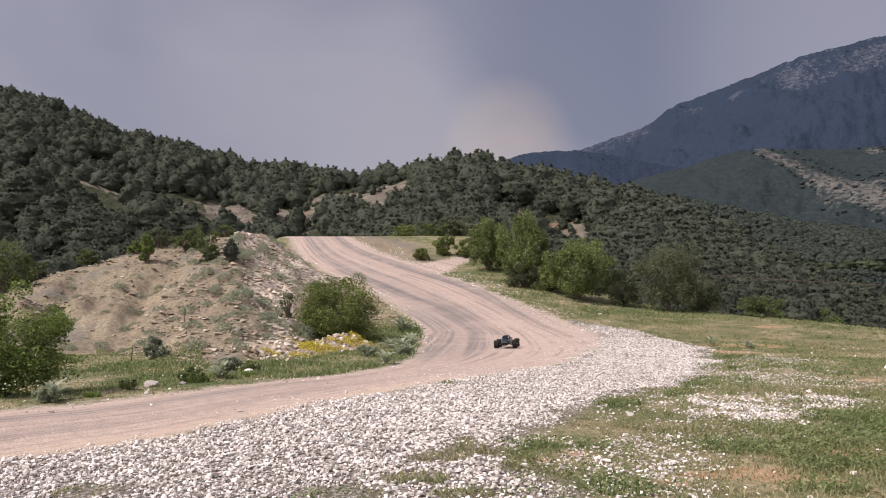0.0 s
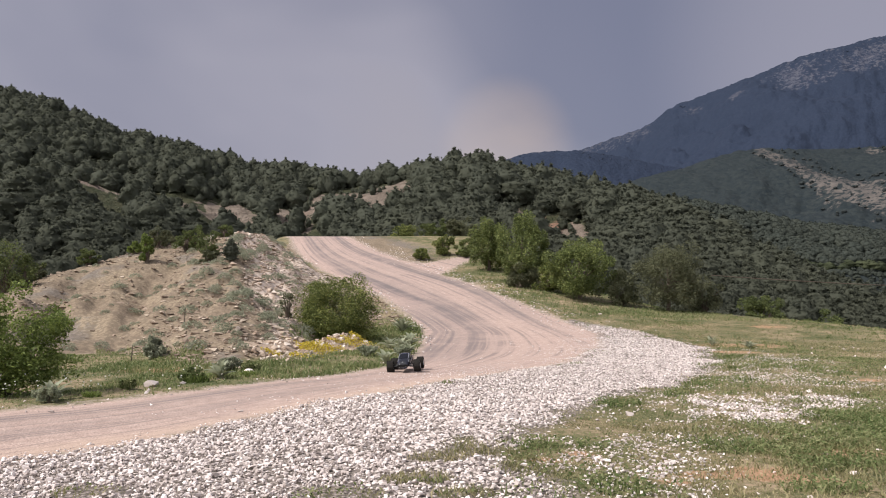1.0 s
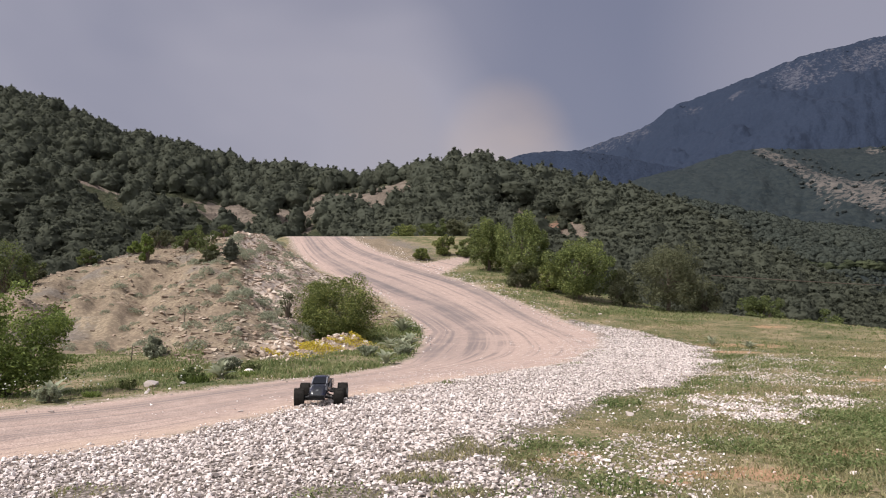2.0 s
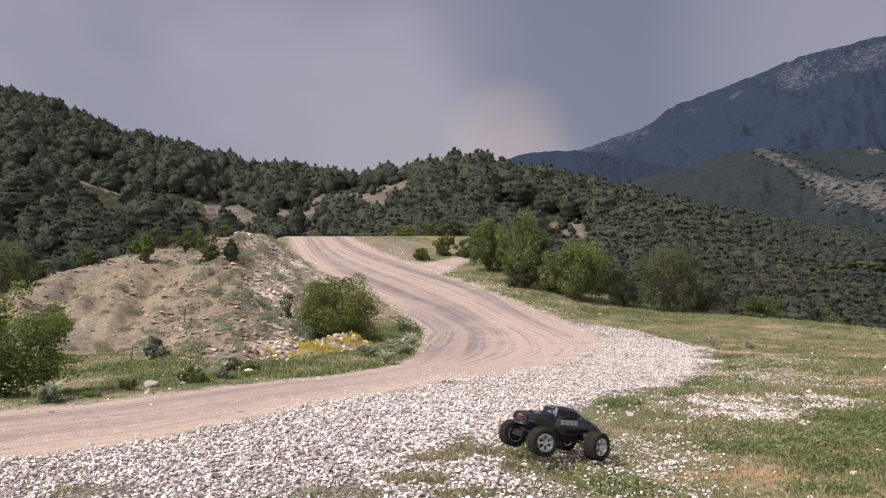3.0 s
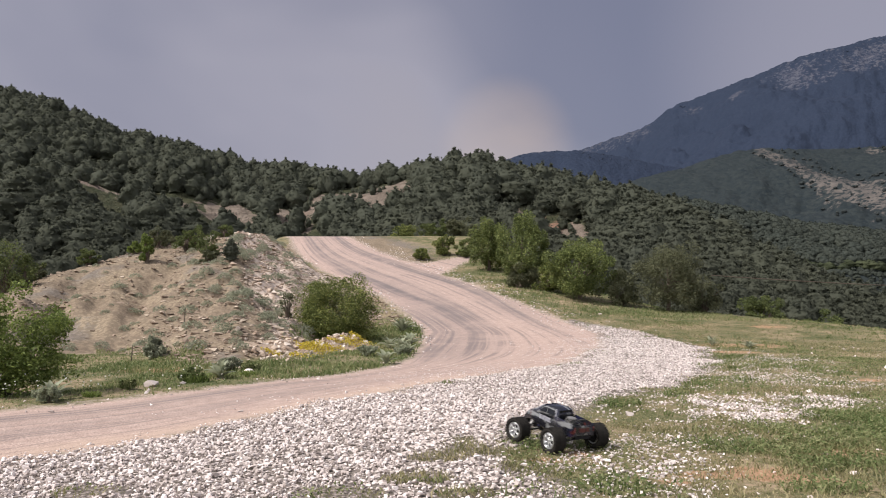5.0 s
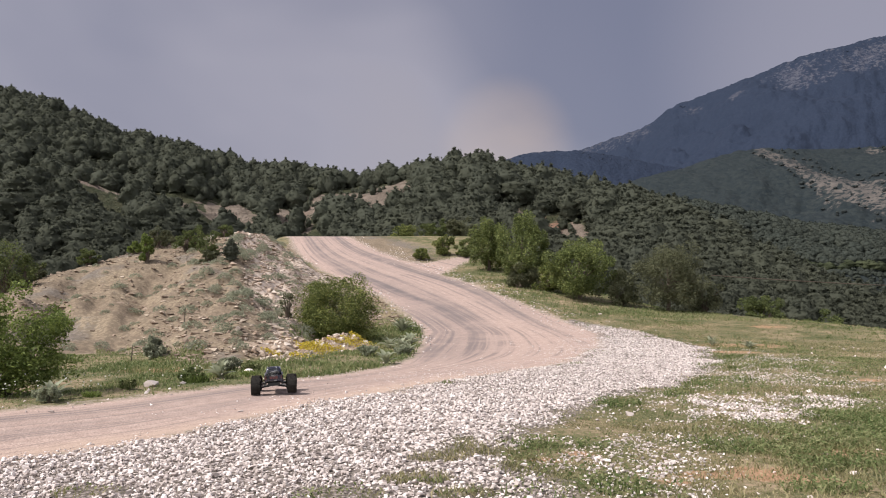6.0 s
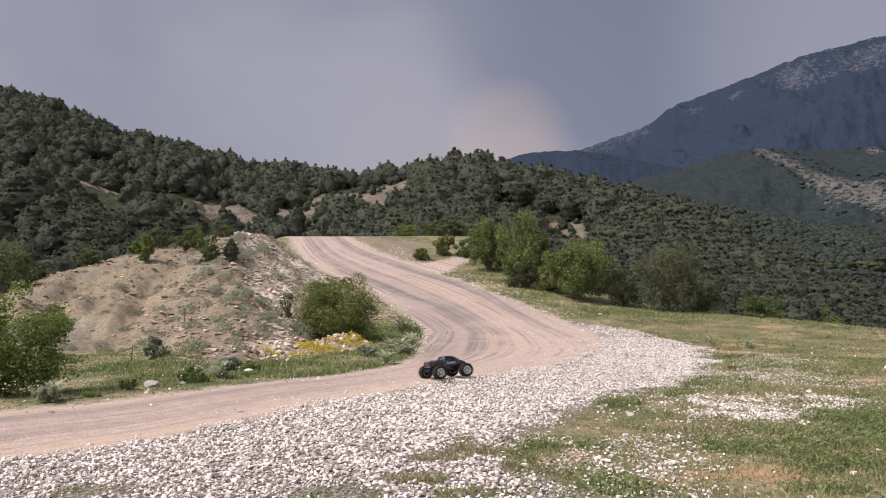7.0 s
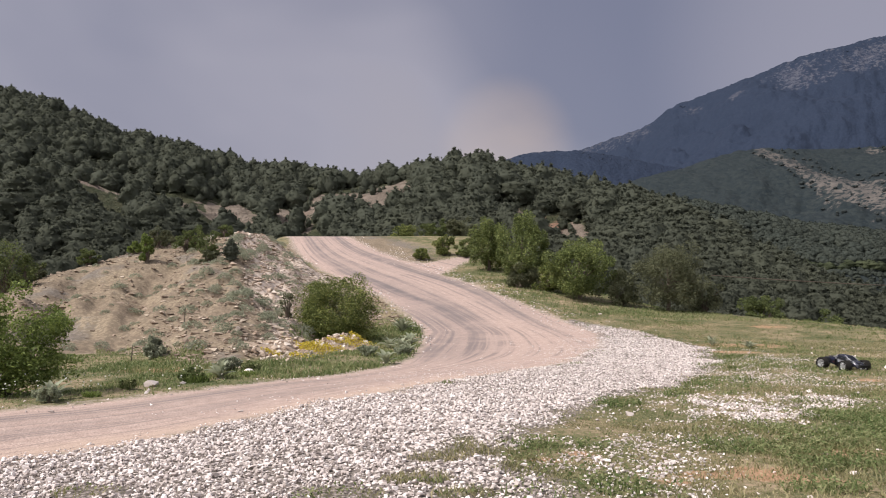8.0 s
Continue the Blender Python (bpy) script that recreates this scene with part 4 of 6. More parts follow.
# stony spots in the turf: x, y, radius, strength
TUFTS = [(-0.05, 4.82, 0.22), (-0.54, 3.97, 0.3), (-1.80, 4.03, 0.25), (1.25, 6.35, 0.4), (0.20, 5.00, 0.2), (-1.09, 3.37, 0.3), (0.20, 3.58, 0.3), (-0.15, 4.30, 0.25), (0.12, 3.95, 0.22), (-0.75, 3.75, 0.25)]
STONY = [(2.69, 6.69, 0.5, 0.95), (2.76, 7.47, 0.55, 0.8), (2.37, 7.29, 0.5, 0.55), (3.38, 7.65, 0.6, 0.75), (3.70, 10.20, 0.8, 0.5), (4.58, 11.25, 0.8, 0.4), (4.01, 9.06, 0.7, 0.6), (4.40, 8.97, 0.6, 0.4), (5.15, 12.43, 0.8, 0.4), (2.50, 8.52, 0.5, 0.7), (1.30, 4.88, 0.28, 0.8), (1.03, 4.64, 0.28, 0.8), (1.61, 5.45, 0.32, 0.55), (1.22, 4.46, 0.22, 0.75), (0.68, 4.64, 0.22, 0.7), (0.36, 4.31, 0.25, 0.8), (0.66, 4.04, 0.2, 0.7), (1.36, 5.72, 0.3, 0.3), (0.22, 4.49, 0.25, 0.8), (2.27, 6.15, 0.3, 0.35), (2.42, 5.87, 0.2, 0.4)]


def stone_cover(x, y):
    wob = (fbm(x * 1.3, y * 1.3, 11) - 0.5) * 0.8 + (fbm(x * 4, y * 4, 15, 3) - 0.5) * 0.4
    d = ramp01(inside(x, y, GRAVEL) + wob * 0.75, -0.16, 0.22)
    d = np.maximum(d, 0.42 * ramp01(inside(x, y, GRAVEL) + wob * 0.7, -1.3, 0.0) * (inside(x, y, ROAD) > -0.1) * ramp01(y, 7.5, 10.5))
    mixed = 0.35 + 0.65 * ramp01(fbm(x * 6, y * 6, 83, 3), 0.36, 0.56)
    for sx, sy, r, s in STONY:
        d = np.maximum(d, s * mixed * ramp01(np.exp(-((x - sx) ** 2 + (y - sy) ** 2) / (1.3 * r) ** 2) + wob * 1.0, 0.06, 0.85))
    tufts = ramp01(fbm(x * 1.1, y * 1.9, 77, 3), 0.60, 0.68) * (ramp01(inside(x, y, GRAVEL), 0.5, 0.1) * (x > 0))
    thin = ramp01(y, 9.5, 7.5) * ramp01(x, -0.4, 0.4) * ramp01(fbm(x * 2.2, y * 2.2, 79, 4), 0.42, 0.62) * 0.55
    d = np.maximum(d, thin * ramp01(inside(x, y, GRAVEL), -2.2, -0.4) * ramp01(x / np.maximum(y, 0.5), 0.42, 0.30))
    for sx, sy, r in TUFTS:
        tufts = np.maximum(tufts, ramp01(np.exp(-((x - sx) ** 2 + 2.5 * (y - sy) ** 2) / r ** 2) + wob * 0.8, 0.35, 0.6))
    return d * (1 - 0.85 * tufts)


def build_gravel():
    shapes = [stone_shape(100 + k, g, 8) for k, g in enumerate((0.55, 0.7, 0.8, 0.6, 0.9, 0.5, 0.75, 0.65))]
    rows = []
    for lo, hi, dens, small, big in (((-4, 2.6), (5.5, 8.0), 1650, 0.017, 0.045), ((-3, 8.0), (6.5, 13.0), 1500, 0.015, 0.037), ((0, 13.0), (6.0, 21.0), 800, 0.020, 0.042)):
        x, y, g = strewn(lo, hi, dens, stone_cover, int(dens))
        n = len(x)
        s = small + (big - small) * g.uniform(0, 1, n) ** 1.8
        s = s * np.interp(y, (3.2, 6.0), (0.88, 1.0)) * np.where(inside(x, y, ROAD) > 0, 0.72, 1.0)
        deep = ramp01(stone_cover(x, y), 0.85, 0.5)
        s = s * (1 - 0.25 * deep)
        z = ground_z(x, y) + s * (g.uniform(0.04, 0.52, n) - 0.08 * deep)
        rows.append(np.column_stack([x, y, z, s, g.uniform(0, 6.28, n), g.uniform(0.85, 1.3, n)]))
    scatter("gravel", shapes, np.concatenate(rows), "heap of pale crushed limestone gravel beside the track", "gravel", STONE)
    # stray stones on the track, its shoulders and the turf
    def stray(x, y):
        r = inside(x, y, ROAD)
        shoulder = np.exp(-((r + 0.1) / 0.3) ** 2) * 0.34
        rubble = np.exp(-((r + 0.6) / 0.45) ** 2) * (y > 19) * (x > -2.5) * ramp01(fbm(x * 0.8, y * 0.8, 47), 0.40, 0.58)
        return 0.9 * rubble + np.where(r > 0, 0.006, 0.0) * (r < 0.7) + shoulder * (1 + 4.5 * (y > 17) * (x > -2.5) * ramp01(fbm(x * 0.9, y * 0.9, 45), 0.35, 0.6)) * (0.3 + 0.7 * (fbm(x, y, 9) > 0.5)) + np.where((r < 0) & (x > 0) & (y < 16), 0.09, 0)
    x, y, g = strewn((-8, 3), (12, 40), 60, stray, 55)
    n = len(x)
    s = g.uniform(0.012, 0.036, n) + 0.05 * g.uniform(0, 1, n) ** 8 + 0.03 * (y > 16) * g.uniform(0, 1, n)
    scatter("stray_stones", shapes, np.column_stack([x, y, ground_z(x, y) + s * 0.2, s, g.uniform(0, 6.28, n), g.uniform(0.9, 1.4, n)]),
            "stray pale stones along the track and turf", "stones", STONE)


def flank_share(x, y):
    a = x / np.maximum(y, 0.5)
    foot, ridge = np.interp(a, FLANK, FLANK_FOOT), np.interp(a, FLANK, FLANK_RIDGE)
    return (y - foot) / (ridge - foot), a


def build_scree():
    shapes = [stone_shape(200 + k, 0.35, 8) for k in range(5)]
    def on_flank(x, y):
        t, a = flank_share(x, y)
        return ((t > 0.0) & (t < 1.02) & (a < road_edge(y) - 0.01)) * np.clip(0.25 + 1.4 * (fbm(x * 0.7, y * 0.5, 61) - 0.4) + 0.35 * ramp01(a, -0.42, -0.3) - 0.25 * (a < -0.42), 0.03, 1)
    x, y, g = strewn((-15, 9), (0, 38), 150, on_flank, 66)
    n = len(x)
    s = g.uniform(0.025, 0.07, n) + 0.17 * g.uniform(0, 1, n) ** 8
    scatter("scree", shapes, np.column_stack([x, y, ground_z(x, y) + s * 0.06, s, g.uniform(0, 6.28, n), g.uniform(0.8, 1.6, n)]),
            "brown marl shards strewn over the cutting", "scree", SHARD)
    shapes = [stone_shape(300 + k, 0.7, 9) for k in range(5)]
    def on_rib(x, y):
        t, a = flank_share(x, y)
        mid = np.interp(y, (14.43, 18.21, 21.50, 27.18, 36.00), (-0.19, -0.205, -0.225, -0.262, -0.27))
        return (t > -0.05) * (t < 1) * np.exp(-((a - mid) / 0.03) ** 2) * 0.8 + 0.9 * np.exp(-((x + 2.6) / 0.9) ** 2 - ((y - 14.1 - 0.5 * (x + 2.6)) / 0.45) ** 2)
    x, y, g = strewn((-11, 11), (-1, 38), 40, on_rib, 67)
    n = len(x)
    s = g.uniform(0.035, 0.11, n) + 0.12 * g.uniform(0, 1, n) ** 6
    scatter("rib_rocks", shapes, np.column_stack([x, y, ground_z(x, y) + s * 0.12, s, g.uniform(0, 6.28, n), g.uniform(0.8, 1.5, n)]),
            "pale broken rock along the rib of the cutting", "rocks", ROCK)


build_gravel()
build_scree()


# ---------------------------------------------------------------- grass
def blades(name, x, y, height, width, g, label, material, lean=0.5):
    """Bent tapering blades in one mesh."""
    n = len(x)
    z = ground_z(x, y) - 0.005
    th, ph = g.uniform(0, 6.28, n), g.uniform(0, 6.28, n)
    h, w = height, width
    base = np.stack([x, y, z], 1)
    side = np.stack([np.cos(th), np.sin(th), 0 * th], 1) * (w / 2)[:, None]
    out = np.stack([np.cos(ph), np.sin(ph), 0 * ph], 1) * (h * lean * g.uniform(0.2, 1.2, n))[:, None]
    upv = np.stack([0 * h, 0 * h, h], 1)
    mid = base + upv * 0.6 + out * 0.35
    tip = base + upv * g.uniform(0.75, 1.0, n)[:, None] + out
    v = np.stack([base - side, base + side, mid + side * 0.7, mid - side * 0.7, tip], 1).reshape(-1, 3)
    k = np.arange(n)[:, None] * 5
    f = np.concatenate([k + np.array([[0, 1, 2]]), k + np.array([[0, 2, 3]]), k + np.array([[3, 2, 4]])])
    return tagged(new(name, mesh_of(name, v, f, material)), label, "grass", kind="stuff")


def turf_cover(x, y):
    gap = ramp01(fbm(x * 0.9, y * 0.9, 88, 4), 0.40, 0.56)
    free = ramp01(-inside(x, y, ROAD), 0.05, 0.35)
    return (1 - stone_cover(x, y)) * free * (0.32 + 0.68 * gap)


# lush green weeds: x, y, radius
LUSH = [(2.12, 5.33, 0.3), (2.31, 5.15, 0.35), (2.66, 5.33, 0.4), (2.61, 5.90, 0.35), (3.18, 5.78, 0.45), (2.26, 4.67, 0.25), (1.92, 5.12, 0.25), (2.65, 4.82, 0.3), (1.64, 7.35, 0.3), (0.60, 5.24, 0.25), (1.05, 5.24, 0.15), (2.43, 8.01, 0.2), (3.43, 6.57, 0.5), (5.39, 11.22, 0.8), (6.69, 12.25, 0.9), (0.93, 4.04, 0.25), (2.04, 4.04, 0.2), (0.33, 3.95, 0.2)]


def build_grass():
    def field(x, y):
        a = x / np.maximum(y, 0.5)
        return turf_cover(x, y) * (a > -0.7) * (a < 0.75) * (inside(x, y, ROAD_OUT + [(30, 56), (30, -1)]) > 0)
    x, y, g = strewn((-2.5, 2.7), (6.5, 8.5), 4200, field, 31)
    patch = fbm(x * 1.2, y * 1.2, 99, 3)
    blades("near_grass", x, y, g.uniform(0.012, 0.034, len(x)) * (0.55 + 1.3 * ramp01(patch, 0.4, 0.7)), g.uniform(0.004, 0.009, len(x)), g, "short green and straw grass on the verge", GRASS, 1.3)
    x, y, g = strewn((-1, 8.5), (13, 23), 620, field, 32)
    blades("field_grass", x, y, g.uniform(0.012, 0.04, len(x)), g.uniform(0.008, 0.018, len(x)), g, "dry short grass on the open terrace", GRASS, 1.3)

    x, y, g = strewn((-1, 22), (9, 36), 340, lambda x, y: field(x, y) * np.where((y > 29.5) & (x < 1.4), 0.18, 1.0) * (inside(x, y, SIDE_TRACK) < 0), 38)
    blades("slope_grass", x, y, g.uniform(0.03, 0.09, len(x)), g.uniform(0.012, 0.026, len(x)), g, "rough green grass beside the climbing track", VERGE, 0.9)

    def verge(x, y):
        t, a = flank_share(x, y)
        low = (t < -0.02 + 0.06 * fbm(x, y, 13) + 0.09 * ((a < -0.31) & (a > -0.45)) + 0.12 * (a > -0.2)) & (y > 4) & (a < 0.0)
        return low * ramp01(-inside(x, y, ROAD), 0.0, 0.18) * (inside(x, y, ROAD_IN + [(-30, 56), (-30, 0)]) > 0) * (0.35 + 0.65 * ramp01(fbm(x * 1.6, y * 1.6, 17), 0.35, 0.5))
    x, y, g = strewn((-8, 5), (0, 21), 950, verge, 33)
    tall = np.where((x / y < -0.31) & (y > 9.5), 0.6, 0.85) * (0.6 + 1.1 * ramp01(fbm(x * 0.8, y * 0.8, 19), 0.4, 0.65)) * np.interp(y, (8.5, 12), (1.0, 1.7))
    blades("verge_grass", x, y, g.uniform(0.016, 0.046, len(x)) * tall, g.uniform(0.008, 0.017, len(x)) * np.interp(y, (8.5, 12), (1.0, 1.5)), g, "long green grass along the inner verge", VERGE, 0.9)
    # low weeds: small leaves close to the ground in the greener patches
    def weedy(x, y):
        lush = 0 * x
        for wx, wy, r in LUSH:
            lush = np.maximum(lush, np.exp(-((x - wx) / r) ** 2 - ((y - wy) / (r * 0.7)) ** 2))
        return field(x, y) * np.maximum(0.6 * ramp01(fbm(x * 1.1, y * 1.1, 123, 3), 0.48, 0.60), ramp01(lush + fbm(x * 5, y * 5, 131, 3) * 0.6, 0.45, 0.8))
    x, y, g = strewn((-2.5, 2.7), (7.0, 16.0), 1500, weedy, 35)
    c = np.stack([x, y, ground_z(x, y) + g.uniform(0.005, 0.035, len(x))], 1)
    v, f = leaf_quads(c, g.uniform(0.006, 0.015, len(x)), g, 0.3, 0.6)
    tagged(new("low_weeds", mesh_of("low_weeds", v, f, VERGE)), "low green weeds among the grass and stones", "weeds", kind="stuff")
    # lush weed patches
    def lush(x, y):
        d = 0 * x
        for wx, wy, r in LUSH:
            d = np.maximum(d, np.exp(-((x - wx) / r) ** 2 - ((y - wy) / (r * 0.7)) ** 2))
        return ramp01(d + (fbm(x * 5, y * 5, 131, 3) - 0.5) * 1.1, 0.25, 0.7) * (1 - 0.8 * stone_cover(x, y))
    x, y, g = strewn((0.3, 3.4), (6.0, 9.0), 4200, lush, 36)
    c = np.stack([x, y, ground_z(x, y) + 0.075 * g.uniform(0, 1, len(x)) ** 1.3 * (0.4 + fbm(x * 4, y * 4, 133, 3))], 1)
    v, f = leaf_quads(c, g.uniform(0.007, 0.017, len(x)), g, 0.35, 0.5)
    tagged(new("weed_patches", mesh_of("weed_patches", v, f, VERGE)), "lush patches of green weeds on the turf", "weeds", kind="stuff")
    x, y, g = strewn((0.3, 3.4), (6.5, 9.5), 800, lush, 39)
    blades("weed_blades", x, y, g.uniform(0.03, 0.085, len(x)) * (0.5 + fbm(x * 3, y * 3, 137, 3)), g.uniform(0.006, 0.012, len(x)), g, "long green blades in the weed patches", VERGE, 0.8)
    # tussocks that roughen the open turf
    def open_turf(x, y):
        return field(x, y) * ramp01(fbm(x * 0.6, y * 0.6, 141, 3), 0.36, 0.56)
    cx, cy, g = strewn((-0.5, 3.0), (14, 24), 26, open_turf, 37)
    cr = g.uniform(0.03, 0.10, len(cx))
    k = np.repeat(np.arange(len(cx)), 14)
    th, q = g.uniform(0, 6.28, len(k)), np.sqrt(g.uniform(0, 1, len(k)))
    x, y = cx[k] + cr[k] * q * np.cos(th), cy[k] + cr[k] * q * np.sin(th)
    blades("tussocks", x, y, (0.25 + 0.55 * cr[k] / 0.1) * g.uniform(0.05, 0.11, len(k)), g.uniform(0.008, 0.016, len(k)), g, "small tussocks of dry and green grass", VERGE, 0.9)
    # daisies in the long grass
    x, y, g = strewn((-5.6, 6.5), (-2.5, 9.0), 34, verge, 34)
    c = np.stack([x, y, ground_z(x, y) + g.uniform(0.10, 0.24, len(x))], 1)
    v, f = leaf_quads(np.repeat(c, 2, 0), np.full(2 * len(c), 0.011), g, 0.6, 0.9)
    tagged(new("daisies", mesh_of("daisies", v, f, WHITE_PETAL)), "small white daisies in the verge grass", "flowers", kind="stuff")


build_grass()


# ---------------------------------------------------------------- shrubs and trees
def crown_mesh(name, w, d, h, lift, blobs, leaves, size, seed, material, ragged=0.35):
    """A crown of many leaves round uneven sprays."""
    g = np.random.default_rng(seed)
    c = g.standard_normal((blobs, 3))
    c /= np.linalg.norm(c, axis=1, keepdims=True)
    c *= (g.uniform(0.25, 1, (blobs, 1)) ** 0.5) * (1 + ragged * g.uniform(-0.8, 0.5, (blobs, 1)))
    c[:, 2] = np.where(c[:, 2] < -0.55, -0.55 + 0.2 * g.uniform(-1, 1, blobs), c[:, 2])
    rad = g.uniform(0.15, 0.31, blobs)
    pick = g.integers(0, blobs, leaves)
    o = g.standard_normal((leaves, 3))
    o /= np.linalg.norm(o, axis=1, keepdims=True)
    p = c[pick] + o * (rad[pick] * g.uniform(0.35, 1.1, leaves) ** 0.6)[:, None]
    p = p * np.array([w / 2 / 1.12, d / 2 / 1.12, h / 1.8]) + np.array([0, 0, lift + h * 0.45])
    p[:, 2] = np.maximum(p[:, 2], 0.04 + 0.1 * g.uniform(0, 1, leaves))
    v, f = leaf_quads(p, size * g.uniform(0.6, 1.4, leaves), g, 0.25, 0.5)
    return mesh_of(name, v, f, material), c * np.array([w / 2, d / 2, h / 1.8]) * 0.85 + np.array([0, 0, lift + h * 0.45])


def shrub(name, x, y, w, d, h, leaves, size, seed, material, label, category="shrub", lift=0.0, trunk=0.03, blobs=40, ragged=0.35, group=""):
    base = tagged(new(name), label, category, group)
    base.location = (x, y, sits(x, y) - 0.02)
    me, tips = crown_mesh("crown", w, d, h, lift, blobs, leaves, size, seed, material, ragged)
    crown = new("crown", me)
    crown.parent = base
    g = np.random.default_rng(seed + 1)
    bm = bmesh.new()
    for tip in tips[:14]:
        root = Vector((g.uniform(-0.05, 0.05) * w, g.uniform(-0.05, 0.05) * d, -0.03))
        bend = Vector((tip[0] * 0.35, tip[1] * 0.35, max(tip[2] * 0.5, 0.05)))
        rod(bm, root, bend, trunk, trunk * 0.6, 6)
        rod(bm, bend, tip, trunk * 0.6, trunk * 0.15, 6)
    part("branchwork", bm, BARK, base)
    return base


def tree(name, x, y, w, h, leaves, size, seed, material, label, blobs=85, ragged=0.25):
    """A small tree: tapered trunk, limbs, crown."""
    base = tagged(new(name), label, "tree")
    base.location = (x, y, sits(x, y) - 0.05)
    me, tips = crown_mesh("crown", w, w * 0.95, h * 0.93, h * 0.07, blobs, leaves, size, seed, material, ragged)
    crown = new("crown", me)
    crown.parent = base
    bm = bmesh.new()
    rod(bm, (0, 0, -0.1), (0.03, 0.02, h * 0.28), 0.075, 0.055, 8)
    rod(bm, (0.03, 0.02, h * 0.28), (0.0, 0.05, h * 0.7), 0.055, 0.02, 8)
    part("trunk", bm, BARK, base)
    for k, tip in enumerate(tips[:18]):
        bm = bmesh.new()
        z0 = h * (0.18 + 0.4 * (k % 6) / 6)
        rod(bm, (0.02, 0.02, z0), tip, 0.025, 0.006, 6)
        part("limb", bm, BARK, base)
    return base


shrub("thorn_bush", -2.42, 17.37, 2.27, 1.83, 1.50, 36000, 0.021, 5, BUSH_LEAF, "dense green thorn bush on the grassy bend", "bush", blobs=130, ragged=0.26)
shrub("spindly_shrub", -3.34, 16.55, 0.40, 0.40, 0.62, 500, 0.026, 6, DULL_LEAF, "thin grey-green shrub beside the bush", "bush", blobs=14, ragged=0.6)
shrub("willow_bush", -4.66, 8.19, 1.66, 1.25, 1.12, 27000, 0.018, 7, WILLOW, "bright green willow bush at the track edge", "bush", blobs=130, ragged=0.28)
tree("young_tree", 1.85, 30.90, 1.75, 2.15, 15000, 0.038, 11, BROAD_LEAF, "young green broadleaf tree on the terrace edge", blobs=70)
tree("young_tree", 2.86, 27.75, 2.05, 2.55, 20000, 0.035, 12, BROAD_LEAF, "rounded green broadleaf tree with dark skirts", blobs=80)
tree("dark_tree", 4.55, 25.60, 2.45, 2.10, 21000, 0.032, 14, BROAD_LEAF, "low green broadleaf tree with a dense crown", blobs=70)
tree("dull_tree", 7.30, 24.93, 2.60, 2.28, 20000, 0.029, 15, DULL_LEAF, "dull olive twiggy tree at the terrace edge", ragged=0.4)
shrub("edge_shrub", 2.72, 27.10, 1.45, 0.90, 0.95, 8000, 0.028, 16, DULL_LEAF, "dark shrub crowding the foot of the tree", "bush")
shrub("edge_shrub", 3.70, 26.70, 1.10, 0.90, 1.05, 6000, 0.030, 26, BUSH_LEAF, "dark shrub filling the gap under the trees", "bush")
shrub("edge_shrub", 5.85, 25.40, 1.50, 1.10, 1.15, 8000, 0.030, 17, DULL_LEAF, "dark low shrub between two trees", "bush")
shrub("edge_shrub", 8.67, 25.50, 1.53, 1.12, 1.12, 6000, 0.034, 18, DULL_LEAF, "dull green shrub behind the terrace edge", "bush")
shrub("slope_bush", 10.9, 26.35, 1.9, 1.4, 1.35, 7000, 0.038, 19, JUNIPER, "light green bush growing below the terrace edge", "bush", ragged=0.5)
shrub("slope_bush", 12.6, 25.50, 2.3, 1.5, 1.2, 7000, 0.038, 20, JUNIPER, "light green bush growing below the terrace edge", "bush", ragged=0.5)
shrub("hump_bush", -0.95, 33.50, 0.80, 0.70, 0.62, 2500, 0.035, 21, BUSH_LEAF, "dark green juniper bush on the bare hump", "bush")
shrub("track_bush", 0.05, 34.6, 1.15, 0.9, 0.95, 4500, 0.036, 22, BUSH_LEAF, "green bush behind the side track", "bush")
shrub("track_bush", 1.05, 34.2, 1.05, 0.9, 0.85, 4500, 0.036, 23, BROAD_LEAF, "light green bush behind the side track", "bush")
for k, (bx, by, bw, bh) in enumerate(((-2.6, 46, 2.4, 2.0), (-0.4, 44, 1.8, 1.7), (1.2, 43, 2.2, 2.2), (-4.2, 48, 1.6, 1.6), (-6.5, 50, 1.5, 1.3), (0.6, 40.5, 1.2, 1.1))):
    shrub("far_bush", bx, by, bw, bw * 0.8, bh * 0.70, 5200, 0.045, 30 + k, (BUSH_LEAF, JUNIPER, DULL_LEAF)[k % 3], "green bush on the slope behind the crest", "bush", lift=0.1)
